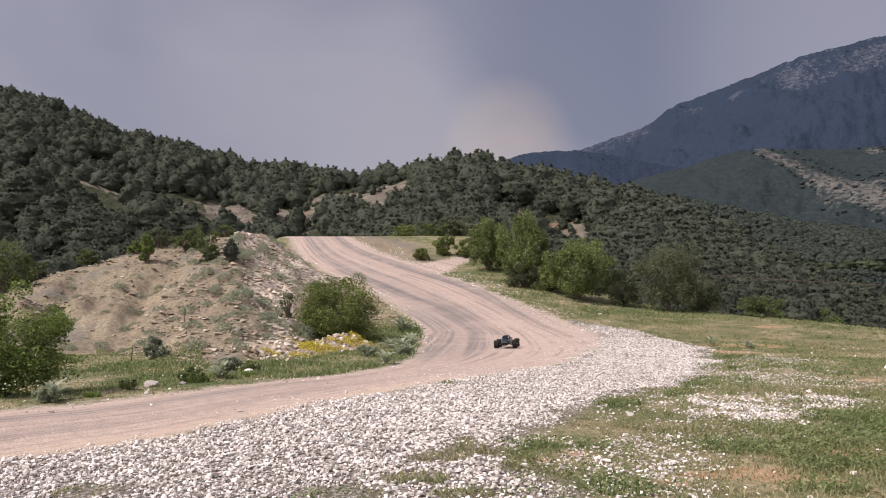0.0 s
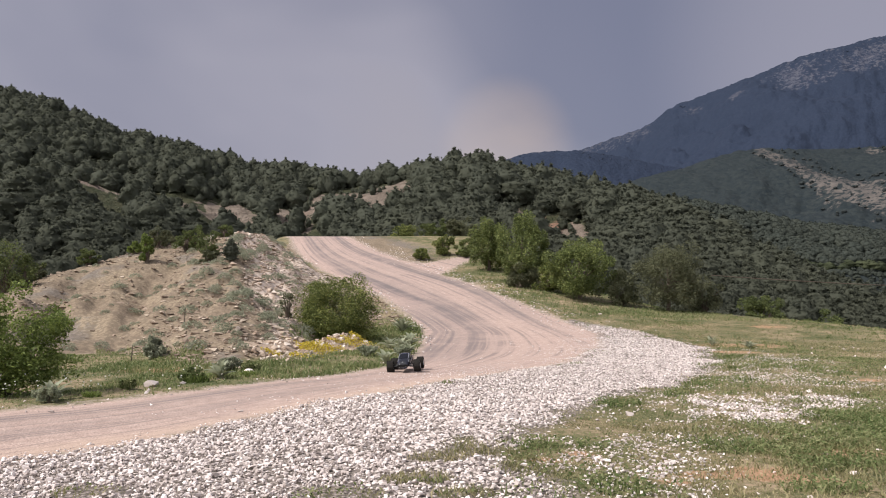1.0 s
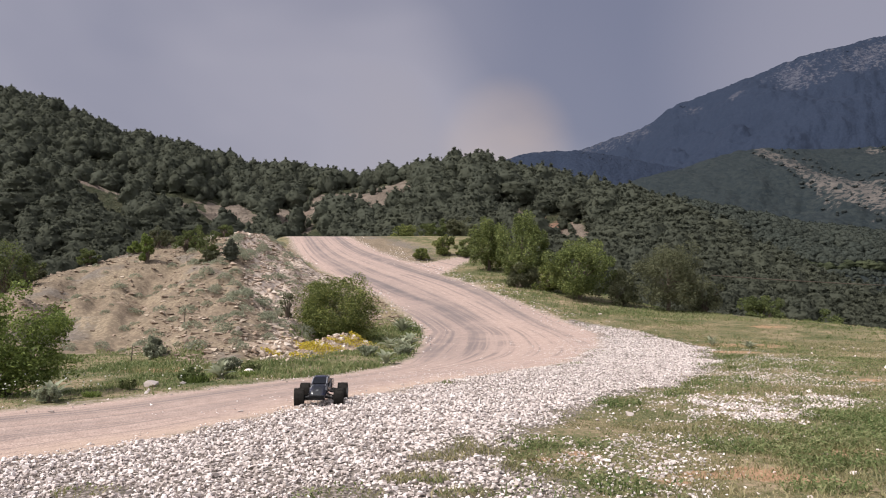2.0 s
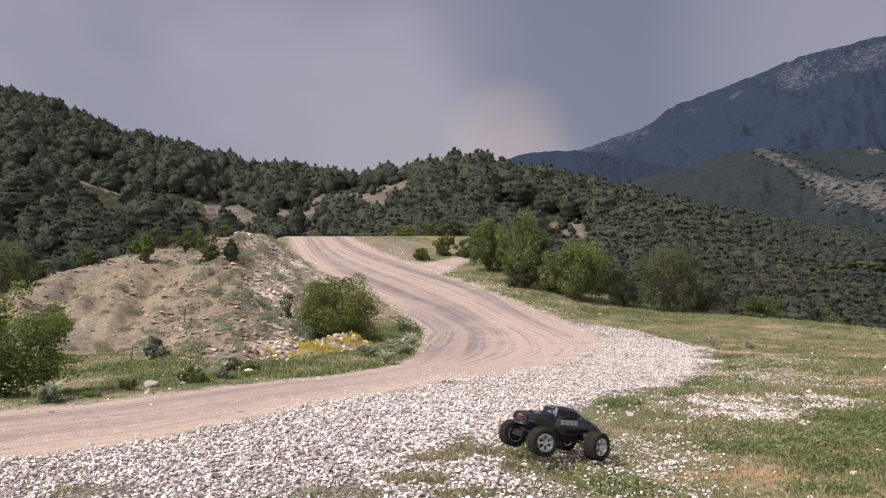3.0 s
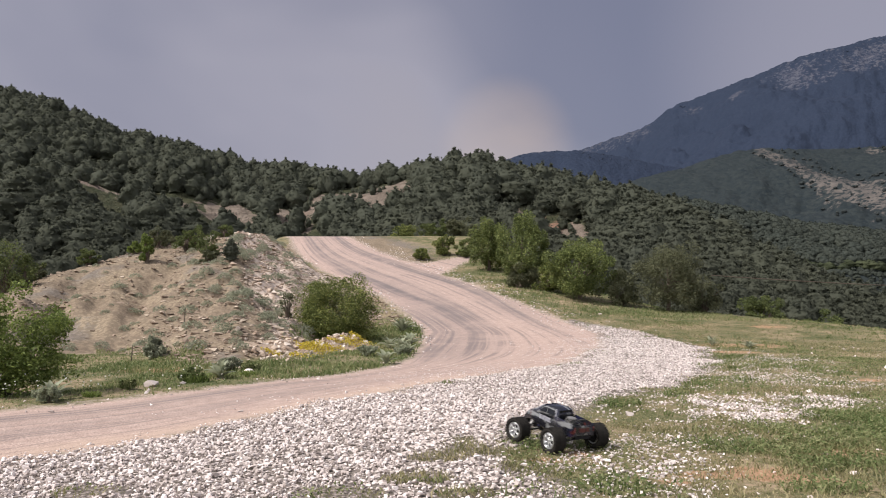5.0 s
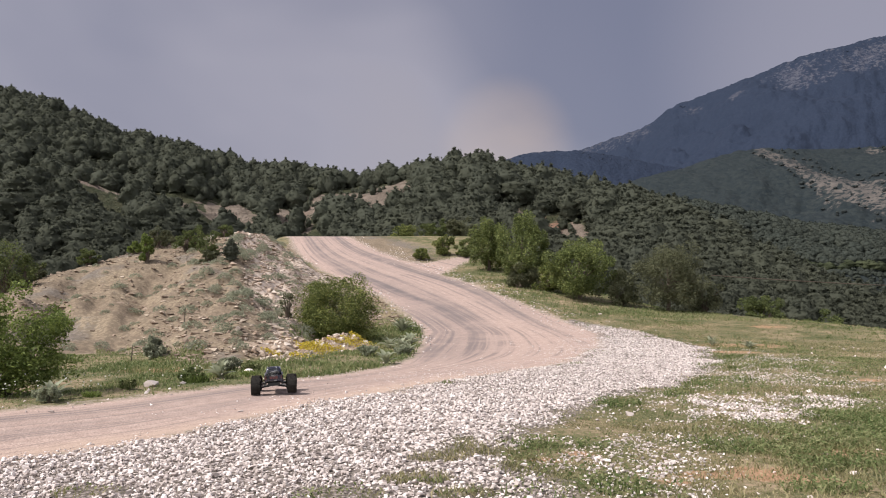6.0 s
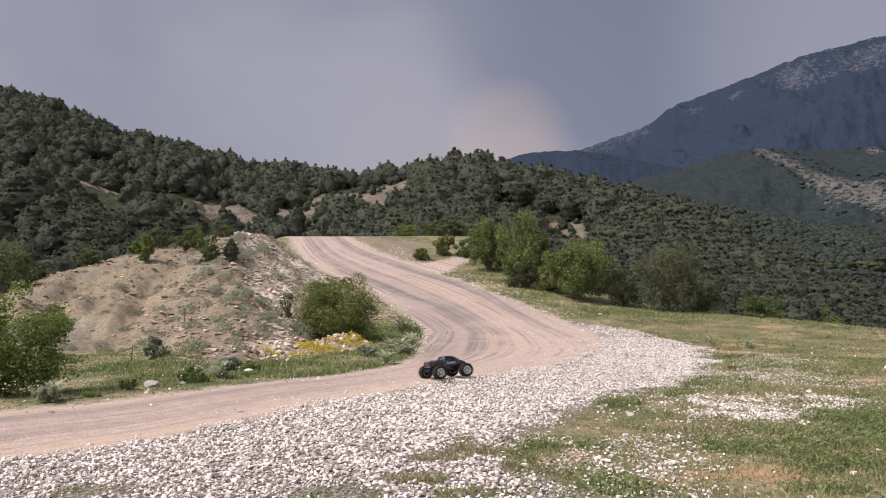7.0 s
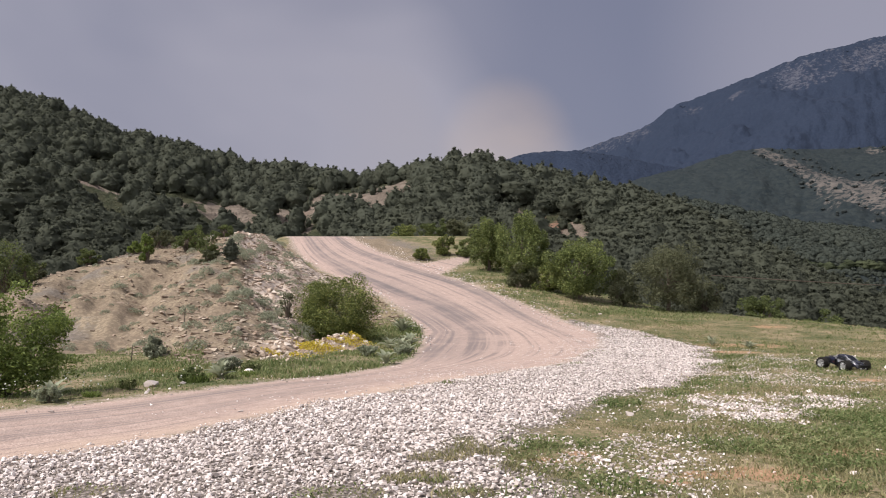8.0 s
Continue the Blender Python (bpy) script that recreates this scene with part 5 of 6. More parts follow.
# growth on the ridge of the cutting
for k, (a, b, w, h, m, lab) in enumerate(((-0.322, 22.9, 0.62, 0.62, JUNIPER, "dark juniper bush on the ridge"), (-0.305, 21.9, 0.66, 0.58, JUNIPER, "broad dark juniper bush on the ridge"), (-0.335, 23.6, 0.55, 0.55, JUNIPER, "dark juniper bush on the ridge"),
                                          (-0.304, 21.1, 0.50, 0.30, DULL_LEAF, "low dull shrub below the ridge"), (-0.386, 21.8, 0.42, 0.70, WILLOW, "wispy light shrub on the ridge"), (-0.372, 24.6, 0.60, 0.55, DULL_LEAF, "low dull shrub on the ridge"),
                                          (-0.464, 22.70, 0.63, 0.36, JUNIPER, "low cushion shrub on the ridge"), (-0.53, 21.22, 0.54, 0.27, DULL_LEAF, "low cushion shrub on the ridge"), (-0.40, 23.9, 0.5, 0.35, WILLOW, "low green shrub on the ridge"),
                                          (-0.375, 12.79, 0.33, 0.30, SCREE_LEAF, "grey-green shrub at the foot of the scree"), (-0.572, 19.7, 1.15, 1.05, JUNIPER, "dark pine bush behind the ridge"),
                                          (-0.60, 19.9, 1.45, 1.25, JUNIPER, "dark pine bush behind the ridge"), (-0.545, 19.9, 0.8, 0.7, JUNIPER, "dark pine bush behind the ridge"), (-0.36, 25.92, 0.61, 0.41, DULL_LEAF, "low shrub behind the ridge"), (-0.285, 26.0, 0.5, 0.34, JUNIPER, "low juniper on the ridge"))):
    shrub("ridge_shrub", a * b, b, w * 1.35, w * 1.1, h * 1.35, 2200, 0.030, 50 + k, m, lab, "shrub", blobs=22, ragged=0.4)


for k, (wx, wy, w, h, m) in enumerate(((-3.02, 9.25, 0.46, 0.22, VERGE), (-2.98, 10.75, 0.42, 0.24, SCREE_LEAF), (-2.66, 10.70, 0.30, 0.18, VERGE), (-3.80, 7.45, 0.26, 0.20, SAGE_LEAF), (-1.30, 13.3, 0.40, 0.22, SAGE_LEAF), (-0.72, 13.6, 0.34, 0.20, SAGE_LEAF), (-3.45, 8.45, 0.20, 0.11, VERGE))):
    shrub("verge_weed", wx, wy, w, w * 0.8, h, 2600, 0.017, 120 + k, m, "leafy weed clump in the verge grass", "weed", blobs=24, ragged=0.3, trunk=0.004)


def small_pine(x, y, h, seed):
    base = tagged(new("small_pine"), "small young pine on the white rock rib", "tree")
    base.location = (x, y, sits(x, y) - 0.02)
    v, f = pine_shape(seed, 12, 12, 900, 0.03, 0.09, 0.8)
    v = v * np.array([h * 0.9, h * 0.9, h])
    crown = new("crown", mesh_of("crown", v, f, PINE_LEAF))
    crown.parent = base
    bm = bmesh.new()
    rod(bm, (0, 0, -0.05), (0, 0, h * 0.9), 0.02, 0.005, 6)
    part("trunk", bm, BARK, base)


small_pine(-5.73, 20.68, 0.56, 81)


def cushion_mesh(seed, leaves, size):
    g = np.random.default_rng(seed)
    p = g.standard_normal((leaves, 3))
    p /= np.linalg.norm(p, axis=1, keepdims=True)
    p *= g.uniform(0.4, 1, (leaves, 1)) ** 0.5 * np.array([0.5, 0.5, 0.42])
    p[:, 2] = np.abs(p[:, 2])
    v, f = leaf_quads(p, size * g.uniform(0.6, 1.4, leaves), g, 0.0, 0.35)
    return v, f


def build_tufts():
    g = np.random.default_rng(404)
    kinds = [mesh_of("sage_tuft", *cushion_mesh(90 + k, 300, 0.055), SCREE_LEAF) for k in range(4)]
    made = 0
    while made < 270:
        y = g.uniform(12.5, 33)
        a = g.uniform(-0.5, -0.17)
        x = a * y
        t, _ = flank_share(np.array([x]), np.array([y]))
        want = 0.9 if a > -0.33 else 0.4
        if not 0.06 < t[0] < 0.97 or a > road_edge(y) - 0.015 or g.uniform() > want:
            continue
        s = (0.15 + 0.38 * g.uniform() ** 1.5) * (1 if a > -0.36 else 0.7)
        ob = tagged(new("sage_tuft", kinds[made % 4]), "grey-green sage tuft on the scree", "tuft", "sage tufts on the cutting")
        ob.matrix_basis = Matrix.Translation((x, y, sits(x, y) - 0.02)) @ Matrix.Rotation(g.uniform(0, 6.28), 4, "Z") @ Matrix.Diagonal((s, s, s * g.uniform(0.7, 1.2), 1))
        made += 1


build_tufts()


def leaf_blade_mesh(name, material, wide):
    """One long pointed leaf along x, creased along its rib, rising and drooping; unit length."""
    vs, fs = [], []
    for j, (q, wd) in enumerate(((0.0, 0.35), (0.3, 0.95), (0.6, 1.0), (0.85, 0.55), (1.0, 0.06))):
        w = wide * wd * 0.5
        z = 0.75 * q - 0.55 * q * q
        vs += [(q, -w, z + w * 0.5), (q, 0, z), (q, w, z + w * 0.5)]
        if j:
            b = 3 * j
            fs += [[b - 3, b - 2, b + 1, b], [b - 2, b - 1, b + 2, b + 1]]
    return mesh_of(name, np.array(vs), fs, material, True)


MULLEIN_LEAF = leaf_blade_mesh("leaf", SAGE_LEAF, 0.30)


def mullein(x, y, r, leaves, seed):
    """A rosette of woolly leaves round its heart."""
    g = np.random.default_rng(seed)
    base = tagged(new("mullein"), "pale woolly mullein rosette in the grass", "plant", "mulleins by the track")
    base.location = (x, y, sits(x, y) - 0.01)
    for k in range(leaves):
        ob = new("leaf", MULLEIN_LEAF)
        ob.parent = base
        s = r * g.uniform(0.65, 1.1)
        ob.matrix_basis = pose(0, 0, 0.01, g.uniform(-12, 12), -g.uniform(5, 55), 137.5 * k + g.uniform(-15, 15)) @ Matrix.Diagonal((s, s, s, 1))


def grass_clump(x, y, r, count, seed):
    g = np.random.default_rng(seed)
    th, q = g.uniform(0, 6.28, count), r * 0.5 * np.sqrt(g.uniform(0, 1, count))
    bx, by = x + q * np.cos(th), y + q * np.sin(th)
    blades("grass_clump", bx, by, r * g.uniform(0.15, 0.5, count), 0.011 * g.uniform(0.6, 1.3, count), g, "thick dark green grass clump", WILLOW, 1.1)


for k, (px, py, r, m) in enumerate(((-0.80, 14.69, 0.28, SAGE_LEAF), (-1.06, 15.21, 0.24, SAGE_LEAF), (-0.70, 16.27, 0.26, SAGE_LEAF), (-0.87, 11.80, 0.22, SAGE_LEAF), (-0.61, 14.05, 0.2, SAGE_LEAF), (-1.02, 19.20, 0.35, SAGE_LEAF),
                                     (-3.86, 7.62, 0.20, SAGE_LEAF), (-2.78, 9.64, 0.22, SAGE_LEAF), (5.58, 16.00, 0.20, SAGE_LEAF), (6.04, 15.21, 0.16, SAGE_LEAF))):
    mullein(px, py, r * 1.15, 18, 500 + k)
for k, (px, py, r, n) in enumerate(((-2.93, 9.23, 0.26, 90), (-2.50, 9.93, 0.2, 60), (-3.59, 7.91, 0.16, 60), (4.88, 13.16, 0.12, 30))):
    grass_clump(px, py, r, n * 5, 540 + k)


def flower_hump(x, y, w, seed, count, stones=26):
    """A stony hump under yellow stonecrop."""
    base = tagged(new("flower_cushion"), "cushion of yellow stonecrop flowers on pale stones", "flowers")
    base.location = (x, y, sits(x, y))
    g = np.random.default_rng(seed)
    p = np.column_stack([g.normal(0, w * 0.4, count), g.normal(0, w * 0.16, count), np.zeros(count)])
    p[:, 2] = 0.13 * np.exp(-(p[:, 0] / (w * 0.45)) ** 2) + g.uniform(0, 0.05, count)
    keep = fbm(p[:, 0] * 5 + 9, p[:, 1] * 5, seed) > 0.50
    v, f = leaf_quads(p[keep], 0.013 * g.uniform(0.6, 1.4, keep.sum()), g, 0.4, 0.8)
    ob = new("blossom", mesh_of("blossom", v, f, YELLOW))
    tagged(ob, kind="stuff")
    ob.parent = base
    if not stones:
        return
    vs, fs, off = [], [], 0
    for k in range(stones):
        sv, sf = stone_shape(700 + seed + k, 0.7)
        q = np.array([g.normal(0, w * 0.4), g.normal(0, w * 0.15), 0])
        q[2] = 0.09 * math.exp(-(q[0] / (w * 0.45)) ** 2)
        vs.append(sv * (0.035 + 0.10 * g.uniform() ** 2.5) + q)
        fs.append(sf + off)
        off += len(sv)
    ob = new("rubble", mesh_of("rubble", np.concatenate(vs), np.concatenate(fs), ROCK))
    tagged(ob, kind="stuff")
    ob.parent = base


def flower_bank():
    """A low rubble bank that runs out from the bush towards the track, with stonecrop in flower along it."""
    base = tagged(new("flower_bank"), "bank of pale rubble with yellow stonecrop in flower", "flowers")
    g = np.random.default_rng(77)
    far, near = np.array([-1.98, 15.6]), np.array([-2.95, 12.5])
    way = (near - far) / np.linalg.norm(near - far)
    across = np.array([-way[1], way[0]])

    def place(s, q):
        p = far + (near - far) * s[:, None] + across * q[:, None]
        top = 0.22 * np.clip(1 - s * 1.05, 0, 1) ** 1.2 + 0.04
        return p[:, 0], p[:, 1], top * np.exp(-(q / 0.42) ** 2)
    s, q = np.meshgrid(np.linspace(-0.12, 1.1, 40), np.linspace(-0.85, 0.85, 22), indexing="ij")
    x, y, up = place(s.ravel(), q.ravel())
    up = up * ramp01(s.ravel(), -0.12, 0.02) + (fbm(x * 6, y * 6, 78) - 0.5) * 0.05
    edge = ramp01(np.abs(q.ravel()), 0.85, 0.6)
    part_of = new("bank_soil", mesh_of("bank_soil", np.stack([x, y, ground_z(x, y) + up * edge - 0.16 * (1 - edge * ramp01(s.ravel(), 1.06, 0.9))], 1), grid_faces(40, 22), SHARD, True))
    part_of.parent = base
    vs, fs, off = [], [], 0
    for k in range(650):
        sv, sf = stone_shape(700 + k % 40, 0.7, 9)
        s1, q1 = np.array([g.uniform(-0.05, 1.1)]), np.array([g.normal(0, 0.30)])
        x, y, up = place(s1, q1)
        size = 0.025 + 0.12 * g.uniform() ** 3
        vs.append(sv * size + np.array([x[0], y[0], sits(x[0], y[0]) + up[0] + size * 0.15]))
        fs.append(sf + off)
        off += len(sv)
    ob = new("rubble", mesh_of("rubble", np.concatenate(vs), np.concatenate(fs), ROCK))
    tagged(ob, kind="stuff")
    ob.parent = base
    n = 9500
    s, q = g.uniform(-0.05, 1.0, n), g.normal(0.08, 0.26, n)
    x, y, up = place(s, q)
    keep = fbm(x * 2.4, y * 2.4, 79, 3) + 0.30 * np.clip(0.5 - s, -0.5, 0.5) > 0.585
    c = np.stack([x, y, ground_z(x, y) + up + g.uniform(0.01, 0.06, n)], 1)[keep]
    v, f = leaf_quads(c, 0.013 * g.uniform(0.6, 1.4, len(c)), g, 0.4, 0.8)
    ob = new("blossom", mesh_of("blossom", v, f, YELLOW))
    tagged(ob, kind="stuff")
    ob.parent = base


flower_bank()
flower_hump(-4.0, 8.05, 0.10, 5, 60, 0)


def rock(x, y, s, seed, label, flat=0.6):
    v, f = stone_shape(seed, flat, 16)
    ob = tagged(new("rock", mesh_of("rock", v * s, f, STONE)), label, "rock")
    ob.matrix_basis = pose(x, y, sits(x, y) + s * flat * 0.22, 0, 0, seed * 37 % 360)


for k, (px, py, s) in enumerate(((-3.31, 8.77, 0.20), (-3.05, 9.06, 0.08), (1.82, 15.60, 0.07), (6.29, 10.95, 0.10), (2.36, 4.47, 0.06), (-2.67, 10.59, 0.16), (-3.24, 11.44, 0.14), (-1.34, 14.69, 0.14), (4.60, 22.56, 0.16))):
    rock(px, py, s, 900 + k, "single pale limestone rock lying on the ground")


def dead_stem(x, y, h, seed):
    g = np.random.default_rng(seed)
    bm = bmesh.new()
    rod(bm, (0, 0, -0.03), (0.02, 0, h), 0.012, 0.004, 6)
    for k in range(5):
        z = h * (0.3 + 0.12 * k)
        th = g.uniform(0, 6.28)
        rod(bm, (0.01, 0, z), (0.12 * h * math.cos(th), 0.12 * h * math.sin(th), z + 0.13 * h), 0.006, 0.002, 5)
    ob = part("dead_stem", bm, BARK)
    tagged(ob, "dry dead plant stem standing on the scree", "stem")
    ob.location = (x, y, sits(x, y))


dead_stem(-0.404 * 12.4, 12.4, 0.28, 1)
dead_stem(-0.336 * 15.1, 15.1, 0.32, 2)


def build_cable():
    bm = bmesh.new()
    last = None
    for k in range(25):
        s = k / 24
        p = Vector((17.5 + 45 * s, 50.0 + 6 * s, 1.95 - 0.9 * s + 2.0 * (s - 0.5) ** 2 - 0.5))
        if last:
            rod(bm, last, p, 0.03, 0.03, 5)
        last = p
    tagged(part("overhead_cable", bm, BARK), "thin dark overhead cable across the valley", "cable")


build_cable()


# ---------------------------------------------------------------- the model truck
RUBBER = plain_material("tyre_rubber", (0.013, 0.012, 0.011), (0.034, 0.031, 0.028), 40, 0.9, bump=0.4, spec=0.1)
CHROME = plain_material("satin_chrome", (0.62, 0.62, 0.63), (0.78, 0.78, 0.79), 30, 0.28, metal=0.9)
DARK_PART = plain_material("dark_plastic", (0.010, 0.010, 0.011), (0.02, 0.02, 0.02), 30, 0.6, spec=0.15)
STEEL = plain_material("link_steel", (0.20, 0.195, 0.19), (0.36, 0.35, 0.34), 40, 0.45, metal=0.5)
PIPE = plain_material("dull_pipe", (0.035, 0.034, 0.033), (0.085, 0.082, 0.08), 60, 0.6, metal=0.3)
BLUE = plain_material("blue_anodised", (0.008, 0.012, 0.07), (0.012, 0.02, 0.13), 40, 0.35, metal=0.4)
RED = plain_material("red_print", (0.055, 0.013, 0.014), (0.105, 0.028, 0.027), 40, 0.45)
PALE = plain_material("pale_print", (0.20, 0.20, 0.23), (0.34, 0.34, 0.37), 40, 0.45)
PANE = plain_material("tinted_pane", (0.006, 0.007, 0.010), (0.012, 0.013, 0.018), 20, 0.18, spec=0.3)
LAMP = plain_material("lamp_lens", (0.65, 0.65, 0.62), (0.8, 0.8, 0.78), 60, 0.2)


def shell_material():
    n = Nodes("shell_paint")
    t = n.nt.nodes.new("ShaderNodeTexCoord").outputs["Object"]
    col = n.mix(n.step(n.noise(7, 2, vector=t), 0.45, 0.6), (0.007, 0.008, 0.012), (0.010, 0.012, 0.034))
    # soft grey streaks: flame print and highlights painted as one colour
    col = n.mix(n.math("MULTIPLY", n.step(n.noise(13, 3, 0.6, vector=t, stretch=(0.35, 1.5, 1.3)), 0.53, 0.63), 0.85), col, (0.20, 0.205, 0.205))
    col = n.mix(n.step(n.noise(9, 3, vector=t), 0.60, 0.68), col, (0.07, 0.016, 0.014))
    col = n.mix(n.math("MULTIPLY", n.noise(60, 4, vector=t), 0.03), col, (0.30, 0.25, 0.21))
    m = n.finish(col, 0.25, spec=0.35)
    n.bsdf.inputs["Coat Weight"].default_value = 0.6
    n.bsdf.inputs["Coat Roughness"].default_value = 0.12
    return m


SHELL = shell_material()
WHEEL_R, AXLE, TRACK = 0.0830, 0.186, 0.1830


def section(x, hw, z0, z1, tumble=0.0):
    """A rounded body cross-section at x."""
    h = z1 - z0
    top = hw * (1 - tumble)
    half = [(hw * 0.80, z0), (hw * 0.97, z0 + h * 0.12), (hw, z0 + h * 0.45), (hw * 0.98 - tumble * hw * 0.4, z0 + h * 0.75), (top * 0.94, z0 + h * 0.93), (top * 0.82, z1)]
    return [Vector((x, -y, z)) for y, z in half] + [Vector((x, y, z)) for y, z in half[::-1]]


def tyre_mesh():
    bm = bmesh.new()
    prof = ((-0.034, 0.050), (-0.041, 0.056), (-0.0425, 0.064), (-0.039, 0.0715), (-0.028, 0.0745), (0, 0.0755), (0.028, 0.0745), (0.039, 0.0715), (0.0425, 0.064), (0.041, 0.056), (0.034, 0.050), (0.0, 0.048))
    rings = []
    for k in range(32):
        th = 2 * math.pi * k / 32
        rings.append([bm.verts.new((r * math.cos(th), w, r * math.sin(th))) for w, r in prof])
    for k in range(32):
        r0, r1 = rings[k], rings[(k + 1) % 32]
        for j in range(len(prof)):
            i = (j + 1) % len(prof)
            bm.faces.new((r0[j], r0[i], r1[i], r1[j]))
    bmesh.ops.recalc_face_normals(bm, faces=bm.faces[:])
    for f in bm.faces:
        f.smooth = True
    # chunky staggered lugs
    for k in range(24):
        for row, (w0, w1, ph) in enumerate(((-0.041, -0.020, 0.0), (-0.017, 0.017, 0.5), (0.020, 0.041, 0.0))):
            th = 2 * math.pi * (k + ph) / 24
            made = box(bm, (-0.0062, w0, 0.069), (0.0062, w1, 0.0770 if row == 1 else 0.0762))
            for v in made:
                v.co.x = v.co.x * (0.75 if v.co.z > 0.073 else 1.0) + 0.22 * abs(v.co.y)
                c, s = math.cos(th), math.sin(th)
                v.co = Vector((v.co.x * c + v.co.z * s, v.co.y, -v.co.x * s + v.co.z * c))
    bmesh.ops.transform(bm, matrix=Matrix.Diagonal((1.072, 1.10, 1.072, 1)), verts=bm.verts[:])
    me = bpy.data.meshes.new("tyre")
    bm.to_mesh(me)
    bm.free()
    me.materials.append(RUBBER)
    return me


def ring(bm, prof, n=28):
    """A closed profile (across, radius) turned about the axle."""
    rows = []
    for k in range(n):
        th = 2 * math.pi * k / n
        rows.append([bm.verts.new((r * math.cos(th), w, r * math.sin(th))) for w, r in prof])
    for k in range(n):
        a, b = rows[k], rows[(k + 1) % n]
        for j in range(len(prof)):
            i = (j + 1) % len(prof)
            bm.faces.new((a[j], a[i], b[i], b[j]))
    bmesh.ops.recalc_face_normals(bm, faces=bm.faces[:])


def rim_mesh(side):
    bm = bmesh.new()
    ring(bm, [(side * 0.037, 0.0525), (side * 0.040, 0.049), (side * 0.036, 0.044), (side * 0.010, 0.042), (-side * 0.034, 0.045), (-side * 0.034, 0.0505)])
    for k in range(6):
        th = 2 * math.pi * k / 6
        c, s = math.cos(th), math.sin(th)
        mid = Vector((0.024 * c, side * 0.034, 0.024 * s))
        rod(bm, (0.008 * c, side * 0.033, 0.008 * s), mid, 0.0055, 0.0050, 6)
        for off in (-0.009, 0.009):
            rod(bm, mid, (0.046 * c - off * s, side * 0.037, 0.046 * s + off * c), 0.0046, 0.0036, 6)
    for f in bm.faces:
        f.smooth = True
    me = bpy.data.meshes.new("rim")
    bm.to_mesh(me)
    bm.free()
    me.materials.append(CHROME)
    bm = bmesh.new()
    rod(bm, (0, side * 0.020, 0), (0, side * 0.039, 0), 0.013, 0.010, 10)
    hub = bpy.data.meshes.new("hub")
    bm.to_mesh(hub)
    bm.free()
    hub.materials.append(CHROME)
    bm = bmesh.new()
    rod(bm, (0, -side * 0.030, 0), (0, side * 0.012, 0), 0.0435, 0.0435, 24)
    barrel = bpy.data.meshes.new("brake_disc")
    bm.to_mesh(barrel)
    bm.free()
    barrel.materials.append(DARK_PART)
    return me, hub, barrel


def settle(ob, dz):
    ob.location.z = dz
    return ob


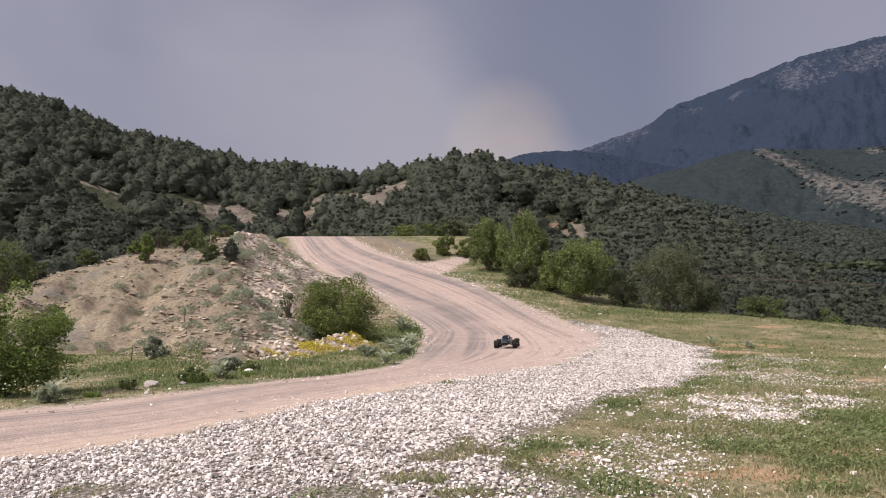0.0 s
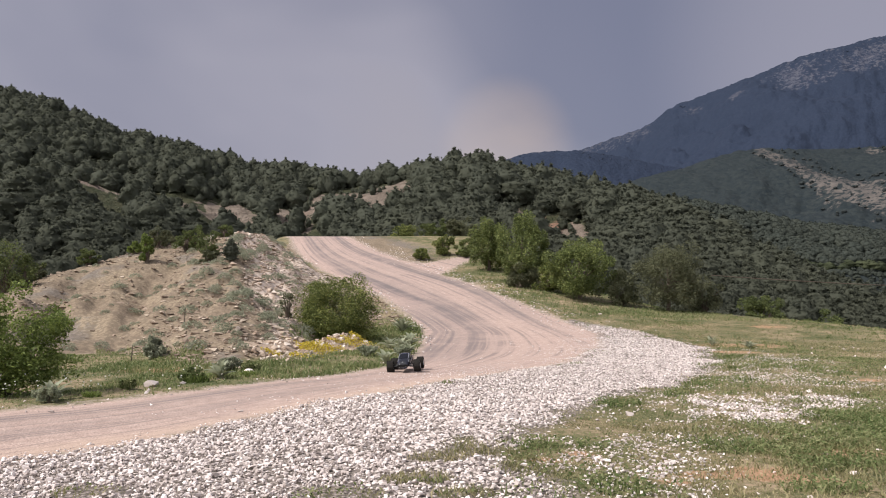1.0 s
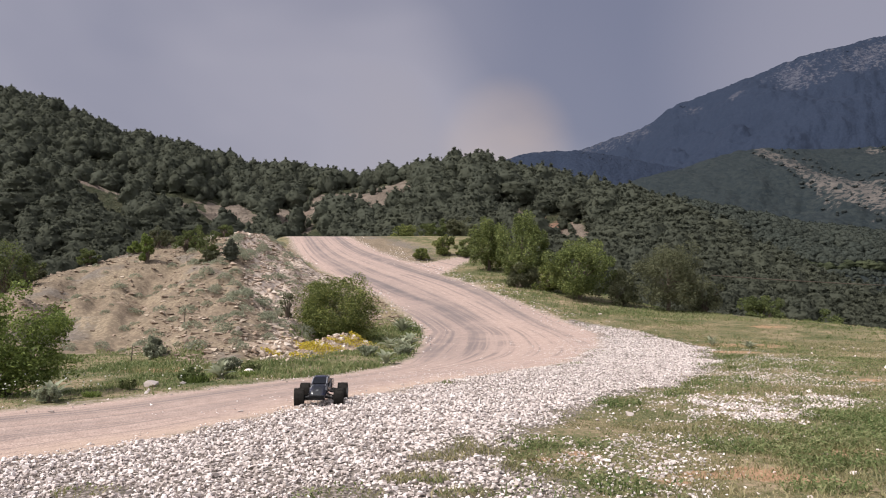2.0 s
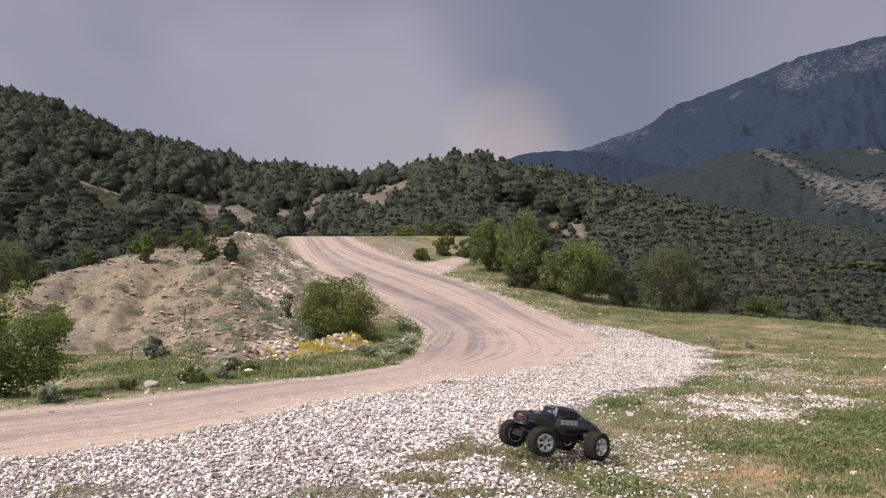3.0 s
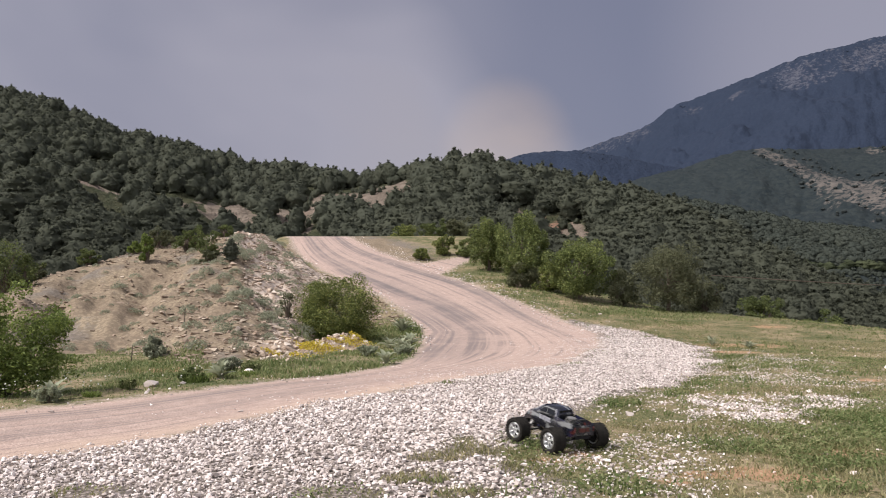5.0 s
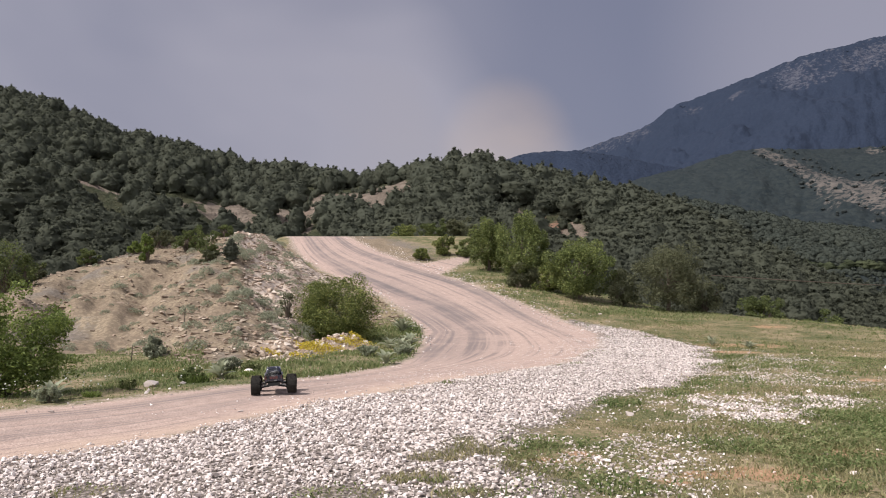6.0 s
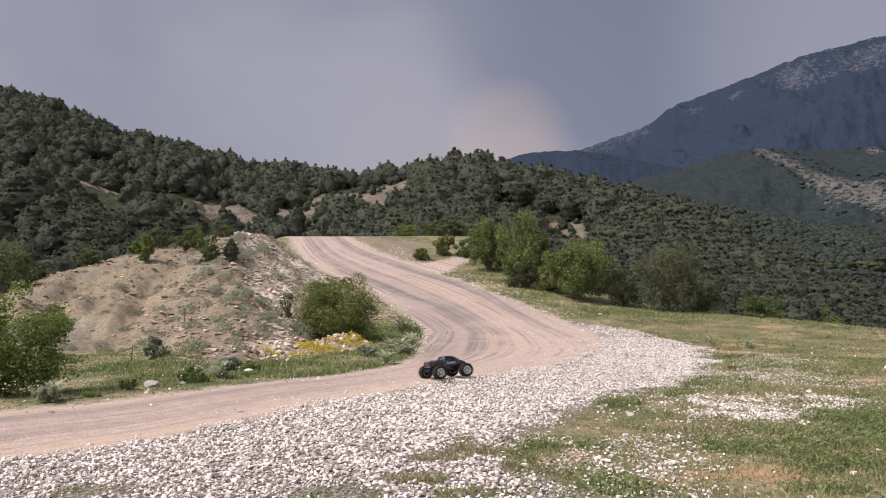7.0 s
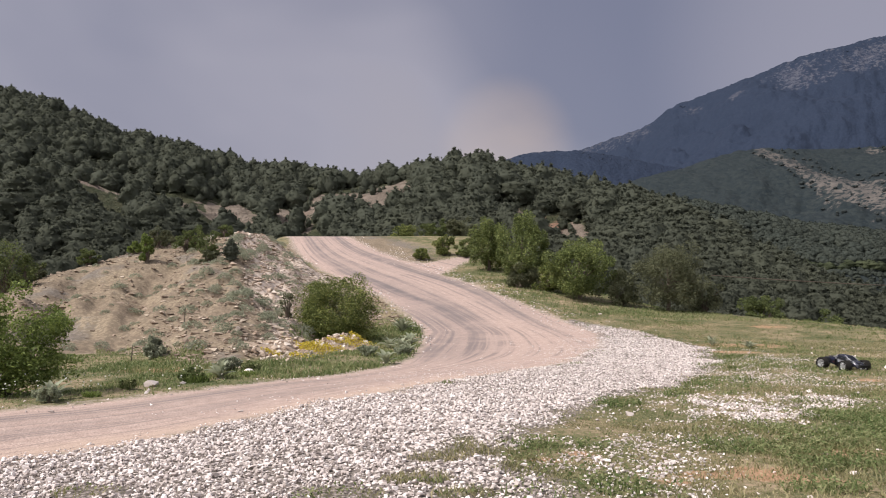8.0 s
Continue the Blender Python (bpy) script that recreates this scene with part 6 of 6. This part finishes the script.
def build_truck():
    truck = tagged(new("model_truck"), "black and blue radio-controlled monster truck with chrome wheels, driving", "toy truck")
    # hood and doors
    bm = bmesh.new()
    loft(bm, [section(x, hw, z0, z1, tb) for x, hw, z0, z1, tb in (
        (-0.065, 0.104, 0.158, 0.272, 0.10), (-0.02, 0.103, 0.150, 0.268, 0.10), (0.05, 0.101, 0.146, 0.262, 0.12), (0.11, 0.101, 0.150, 0.262, 0.14), (0.16, 0.104, 0.168, 0.264, 0.18),
        (0.20, 0.105, 0.178, 0.258, 0.20), (0.245, 0.100, 0.172, 0.242, 0.22), (0.285, 0.090, 0.148, 0.216, 0.24), (0.314, 0.074, 0.130, 0.186, 0.25), (0.326, 0.054, 0.130, 0.160, 0.25))])
    shell = part("body_shell", bm, SHELL, truck, "black lacquered shell with dark red flames, and grey flames mixed with painted highlights", True)
    m = shell.modifiers.new("edge", "SUBSURF")
    m.levels = m.render_levels = 1
    # cab: rounded roof on raked pillars
    bm = bmesh.new()
    loft(bm, [[Vector((x, sy * hw * q, z0 + (z1 - z0) * h)) for sy, q, h in ((-1, 1.0, 0.0), (-1, 0.985, 0.35), (-1, 0.90, 0.72), (-1, 0.74, 0.93), (-1, 0.40, 1.0), (1, 0.40, 1.0), (1, 0.74, 0.93), (1, 0.90, 0.72), (1, 0.985, 0.35), (1, 1.0, 0.0))]
              for x, hw, z0, z1 in ((-0.064, 0.088, 0.248, 0.290), (-0.052, 0.091, 0.248, 0.312), (-0.015, 0.092, 0.248, 0.322), (0.045, 0.091, 0.248, 0.321), (0.082, 0.090, 0.246, 0.312), (0.125, 0.090, 0.244, 0.288), (0.165, 0.090, 0.242, 0.262), (0.190, 0.088, 0.238, 0.246))])
    part("cab", bm, SHELL, shell, smooth=True)
    for s in (-1, 1):
        for quad in ([(-0.040, 0.0915, 0.272), (0.036, 0.0925, 0.272), (0.034, 0.0835, 0.304), (-0.034, 0.0830, 0.303)], [(0.046, 0.0925, 0.272), (0.122, 0.0905, 0.266), (0.080, 0.0840, 0.298), (0.044, 0.0835, 0.304)]):
            bm = bmesh.new()
            loft(bm, [[Vector((x, s * (y + d), z)) for x, y, z in quad] for d in (0.002, -0.006)])
            part("side_window", bm, PANE, shell)
        bm = bmesh.new()
        rod(bm, (-0.056, s * 0.090, 0.250), (-0.040, s * 0.076, 0.314), 0.006, 0.005, 6)
        rod(bm, (0.168, s * 0.082, 0.262), (0.084, s * 0.074, 0.314), 0.0055, 0.005, 6)
        part("pillar", bm, PALE, shell, "pale painted pillar edges")
    bm = bmesh.new()
    quad = [(0.170, -0.070, 0.263), (0.170, 0.070, 0.263), (0.092, 0.060, 0.3115), (0.092, -0.060, 0.3115)]
    loft(bm, [[Vector((x + d, y, z + d)) for x, y, z in quad] for d in (0.003, -0.004)])
    part("windscreen", bm, PANE, shell)
    bm = bmesh.new()
    quad = [(-0.066, -0.072, 0.252), (-0.066, 0.072, 0.252), (-0.056, 0.062, 0.308), (-0.056, -0.062, 0.308)]
    loft(bm, [[Vector((x + d, y, z)) for x, y, z in quad] for d in (-0.003, 0.004)])
    part("rear_opening", bm, PANE, shell)
    # load bed
    for s in (-1, 1):
        bm = bmesh.new()
        loft(bm, [[Vector((x, s * y, z)) for y, z in ((hw, z0), (hw + 0.004, z0 + 0.05), (hw, z1), (hw - 0.009, z1 + 0.002), (hw - 0.012, z0 + 0.05), (hw - 0.012, z0))]
                  for x, hw, z0, z1 in ((-0.060, 0.103, 0.165, 0.272), (-0.13, 0.107, 0.185, 0.271), (-0.19, 0.107, 0.190, 0.267), (-0.240, 0.103, 0.185, 0.262))])
        part("bed_side", bm, SHELL, shell)
        bm = bmesh.new()
        for k in range(4):
            box(bm, (-0.015 + k * 0.030, s * 0.1025 - 0.002, 0.218), (0.010 + k * 0.030, s * 0.1025 + 0.002, 0.248))
        part("side_badge", bm, PALE, shell, "pale blocky side print")
    bm = bmesh.new()
    box(bm, (-0.250, -0.100, 0.195), (-0.238, 0.100, 0.258))
    bmesh.ops.bevel(bm, geom=bm.edges[:], offset=0.004, segments=2, affect="EDGES")
    gate = part("tailgate", bm, SHELL, shell)
    bm = bmesh.new()
    for y0, y1, z0, z1 in ((-0.046, -0.016, 0.220, 0.246), (-0.013, 0.012, 0.217, 0.243), (0.015, 0.046, 0.220, 0.246)):
        box(bm, (-0.2525, y0, z0), (-0.2495, y1, z1))
    part("tailgate_badge", bm, RED, shell, "faded red tailgate print")
    for s in (-1, 1):
        bm = bmesh.new()
        rod(bm, (-0.252, s * 0.090, 0.222), (-0.252, s * 0.090, 0.250), 0.005, 0.005, 8)
        part("tail_lamp", bm, RED, shell)
    bm = bmesh.new()
    box(bm, (-0.238, -0.096, 0.196), (-0.062, 0.096, 0.204))
    part("bed_floor", bm, DARK_PART, shell)
    # engine and pipe in the bed
    bm = bmesh.new()
    rod(bm, (-0.13, 0.01, 0.205), (-0.13, 0.01, 0.282), 0.028, 0.026, 12)
    for k in range(5):
        rod(bm, (-0.13, 0.01, 0.240 + k * 0.009), (-0.13, 0.01, 0.244 + k * 0.009), 0.034, 0.034, 12)
    part("engine", bm, STEEL, shell, "finned grey engine head")
    bm = bmesh.new()
    for k in range(3):
        pts = [(-0.15 + 0.045 * math.cos(t * 0.7 + k), (0.062 - 0.012 * k) * math.sin(t + 2 * k), 0.262 + 0.020 * math.cos(t * 1.5 + k)) for t in np.linspace(0, 6, 22)]
        for a, b in zip(pts, pts[1:]):
            rod(bm, a, b, 0.0038, 0.0038, 6)
    part("exhaust_pipe", bm, PIPE, shell, "tangle of grey pipes behind the cab")
    # chassis
    bm = bmesh.new()
    loft(bm, [[Vector((x, y, z)) for y, z in ((-hw, z0 + 0.015), (-hw * 0.8, z0), (hw * 0.8, z0), (hw, z0 + 0.015), (hw, z1), (-hw, z1))]
              for x, hw, z0, z1 in ((-0.225, 0.030, 0.085, 0.130), (-0.15, 0.050, 0.070, 0.145), (0.12, 0.058, 0.066, 0.150), (0.20, 0.045, 0.072, 0.140), (0.27, 0.030, 0.090, 0.125))])
    settle(part("chassis", bm, DARK_PART, truck), 0.012)
    for s in (-1, 1):
        bm = bmesh.new()
        box(bm, (0.035, s * 0.066 - 0.010, 0.112), (0.115, s * 0.066 + 0.010, 0.166))
        bmesh.ops.bevel(bm, geom=bm.edges[:], offset=0.004, segments=1, affect="EDGES")
        settle(part("side_tank", bm, BLUE, truck, "blue anodised side plate"), 0.0)
        bm = bmesh.new()
        rod(bm, (0.302, s * 0.052, 0.160), (0.322, s * 0.050, 0.156), 0.011, 0.010, 10)
        part("headlight", bm, LAMP, shell)
    bm = bmesh.new()
    loft(bm, [[Vector((x, y, z)) for x, z in ((0.298, 0.072), (0.332, 0.082), (0.338, 0.112), (0.318, 0.118), (0.296, 0.095))] for y in (-0.070, -0.055, 0.055, 0.070)])
    part("front_bumper", bm, DARK_PART, truck)
    bm = bmesh.new()
    loft(bm, [[Vector((x, y, z)) for x, z in ((-0.262, 0.090), (-0.252, 0.120), (-0.236, 0.124), (-0.228, 0.092))] for y in (-0.060, 0.060)])
    part("rear_bumper", bm, DARK_PART, truck)
    bm = bmesh.new()
    rod(bm, (-0.02, -0.045, 0.15), (-0.04, -0.05, 0.40), 0.0016, 0.0010, 5)
    part("aerial", bm, DARK_PART, shell)
    # the lacquered shell is slimmer than the chassis stance
    for ob in (shell, *shell.children):
        ob.data.transform(Matrix.Diagonal((1.0, 0.86, 1.0, 1.0)))
    tyre = tyre_mesh()
    rims = {s: rim_mesh(s) for s in (-1, 1)}
    wheels = []
    for fx in (1, -1):
        for s in (1, -1):
            wx = fx * AXLE
            bm = bmesh.new()
            rod(bm, (wx - 0.045, s * 0.045, 0.088), (wx, s * 0.130, 0.070), 0.007, 0.006, 8)
            rod(bm, (wx + 0.045, s * 0.045, 0.088), (wx, s * 0.130, 0.070), 0.007, 0.006, 8)
            rod(bm, (wx - 0.030, s * 0.048, 0.128), (wx, s * 0.128, 0.098), 0.006, 0.005, 8)
            rod(bm, (wx + 0.030, s * 0.048, 0.128), (wx, s * 0.128, 0.098), 0.006, 0.005, 8)
            box(bm, (wx - 0.014, s * 0.138 - 0.012, 0.056), (wx + 0.014, s * 0.138 + 0.012, 0.104))
            part("suspension_arm", bm, DARK_PART, truck)
            bm = bmesh.new()
            rod(bm, (wx - fx * 0.052, s * 0.030, 0.098), (wx - fx * 0.022, s * 0.132, 0.082), 0.0042, 0.0042, 8)
            rod(bm, (wx + fx * 0.012, s * 0.040, 0.104), (wx + fx * 0.004, s * 0.140, 0.0785), 0.0050, 0.0050, 8)
            part("steering_link", bm, STEEL, truck)
            bm = bmesh.new()
            rod(bm, (wx - fx * 0.02, s * 0.050, 0.165), (wx - fx * 0.006, s * 0.098, 0.088), 0.010, 0.010, 10)
            for k in range(6):
                q = 0.1 + 0.13 * k
                a = Vector((wx - fx * 0.02, s * 0.050, 0.165)).lerp(Vector((wx - fx * 0.006, s * 0.098, 0.088)), q)
                b = Vector((wx - fx * 0.02, s * 0.050, 0.165)).lerp(Vector((wx - fx * 0.006, s * 0.098, 0.088)), q + 0.05)
                rod(bm, a, b, 0.0145, 0.0145, 10)
            part("shock_absorber", bm, STEEL, truck)
            wheel = new("wheel")
            wheel.parent = truck
            wheel.location = (wx, s * TRACK, WHEEL_R)
            for nm, me in (("tyre", tyre), ("rim", rims[s][0]), ("hub", rims[s][1]), ("brake_disc", rims[s][2])):
                o = new(nm, me)
                o.parent = wheel
            wheels.append((wheel, wx, s * TRACK, fx > 0))
    return truck, shell, wheels


truck, shell, wheels = build_truck()

# seconds, place, heading (0 along x, 90 ahead), nose up, left side up, height over the ground
COMING_DOWN = [
    (0.0, 1.29, 15.50, 258, -0.1, 3.4, 0.0), (0.5, 0.05, 12.35, 262, -0.3, 3.5, 0.0), (1.0, -0.51, 10.70, 265, -0.2, 3.8, 0.001), (1.5, -0.95, 9.38, 270, 1.5, 2.8, 0.005),
    (1.7, -1.09, 8.44, 266, 5.5, 4.0, 0.025), (1.95, -1.17, 7.62, 269, 0, 1, 0), (2.2, -1.05, 6.80, 284, -1, -1, 0), (2.5, -0.56, 5.85, 318, 1, -2, 0.01)]
TURNING_ON_TURF = [
    (2.8, 0.15, 5.22, 352, -0.7, -2.0, 0.041), (3.0, 0.67, 4.75, 382, -8.1, -1.6, 0.047), (3.2, 1.07, 4.60, 410, -4.3, 5.6, 0.018), (3.4, 1.28, 4.48, 431, -3.9, 2.6, -0.012),
    (3.6, 1.29, 4.31, 438, -3.5, 3.9, -0.001), (4.0, 1.30, 4.33, 438, -3.9, 3.6, -0.004), (4.3, 1.29, 4.45, 441, -3.8, 3.9, 0.014), (4.5, 1.29, 4.62, 449, -0.6, 3.7, 0.008),
    (4.7, 1.20, 4.66, 463, -1.4, 6.2, 0.045), (4.85, 1.04, 4.88, 473, 1, 3, 0.02), (5.1, 0.50, 5.55, 486, 2, 0, 0)]
BACK_TO_TRACK = [
    (5.45, -0.47, 6.65, 491, -2, 0, 0), (5.8, -1.34, 7.59, 479, -6.5, 0.3, 0.030), (6.0, -1.78, 8.16, 462, -1.0, -1.8, 0.008), (6.3, -1.80, 8.42, 434, -4.0, -4.2, -0.010),
    (6.5, -1.54, 8.78, 401, -2.4, -8.0, -0.028)]
ACROSS_GRAVEL = [
    (6.7, -1.11, 8.92, 384, 0.4, -8.6, 0.008), (7.0, 0.04, 9.64, 389, 1.9, -5.1, 0.013), (7.3, 1.61, 10.81, 381, 3.7, -8.3, 0.060), (7.5, 2.94, 11.30, 372, -2.3, -4.9, 0.019),
    (7.8, 4.84, 11.25, 327, -4.9, -1.7, 0.006), (8.0, 5.63, 10.87, 292, -2.4, -1.0, -0.013)]
DRIVE = COMING_DOWN + TURNING_ON_TURF + BACK_TO_TRACK + ACROSS_GRAVEL


def heading_pose(x, y, psi, nose, roll, hop):
    """Stands the truck over the ground under its middle."""
    return Matrix.Translation((x, y, sits(x, y) + hop)) @ pose(0, 0, 0, roll, -nose, psi)


# seconds, how far the shell rides up, how far its nose and its left side rise on the springs
RIDE = [(0.0, -0.072, 0, 1.5), (0.5, -0.078, 0, 2), (1.0, -0.075, 0, 0), (1.6, -0.062, 0, 0), (2.5, -0.040, 0, 0), (2.8, -0.006, -1, 0), (2.9, -0.020, -1, 0), (3.0, -0.036, 0, 0), (3.2, -0.048, 0, 0), (3.4, -0.058, 1, 0), (3.6, -0.080, 3, 0), (4.0, -0.088, 4, 0), (4.3, -0.080, 6, 0),
        (4.5, -0.070, 9, 0), (4.7, -0.056, 12, 0), (4.9, -0.055, 8, 0), (5.8, -0.056, 1, 0), (6.2, -0.056, -1, -1), (6.4, -0.028, -6, -3), (6.55, -0.026, -7, -3), (6.65, -0.048, -3, -2), (6.8, -0.054, 0, -1), (7.0, -0.052, 1, -1), (7.4, -0.030, 2, 0), (7.5, -0.016, 3, 0), (7.6, -0.040, 2, 0), (7.8, -0.085, 0, 0), (8.0, -0.095, 0, 0)]


def lift_of(t, front, left):
    """How far a wheel is drawn up: the inner rear one lifts in the tight turn."""
    if front or left:
        return 0.0
    return float(np.interp(t, (6.0, 6.3, 6.5, 6.7, 6.85), (0.0, 0.03, 0.062, 0.022, 0.0)))


def motions():
    walk(truck, [(t, heading_pose(x, y, psi, nose, roll, hop)) for t, x, y, psi, nose, roll, hop in DRIVE])
    walk(shell, [(t, pose(0, 0, dz, lean, -nose, 0)) for t, dz, nose, lean in RIDE])
    # wheels roll with the way made, and the front pair steers
    ts = [r[0] for r in DRIVE]
    spin, rows = 0.0, []
    px, py = DRIVE[0][1], DRIVE[0][2]
    for k in range(241):
        t = k / 30
        x, y = np.interp(t, ts, [r[1] for r in DRIVE]), np.interp(t, ts, [r[2] for r in DRIVE])
        psi = [np.interp(q, ts, [r[3] for r in DRIVE]) for q in (t - 0.1, t + 0.1)]
        spin += min(math.degrees(math.hypot(x - px, y - py) / WHEEL_R), 80)
        px, py = x, y
        rows.append((t, spin, max(-24, min(24, (psi[1] - psi[0]) * 0.7))))
    for wheel, wx, wy, front in wheels:
        walk(wheel, [(t, pose(wx, wy, WHEEL_R + lift_of(t, front, wy > 0), 0, s % 360, steer if front else 0)) for t, s, steer in rows])


motions()
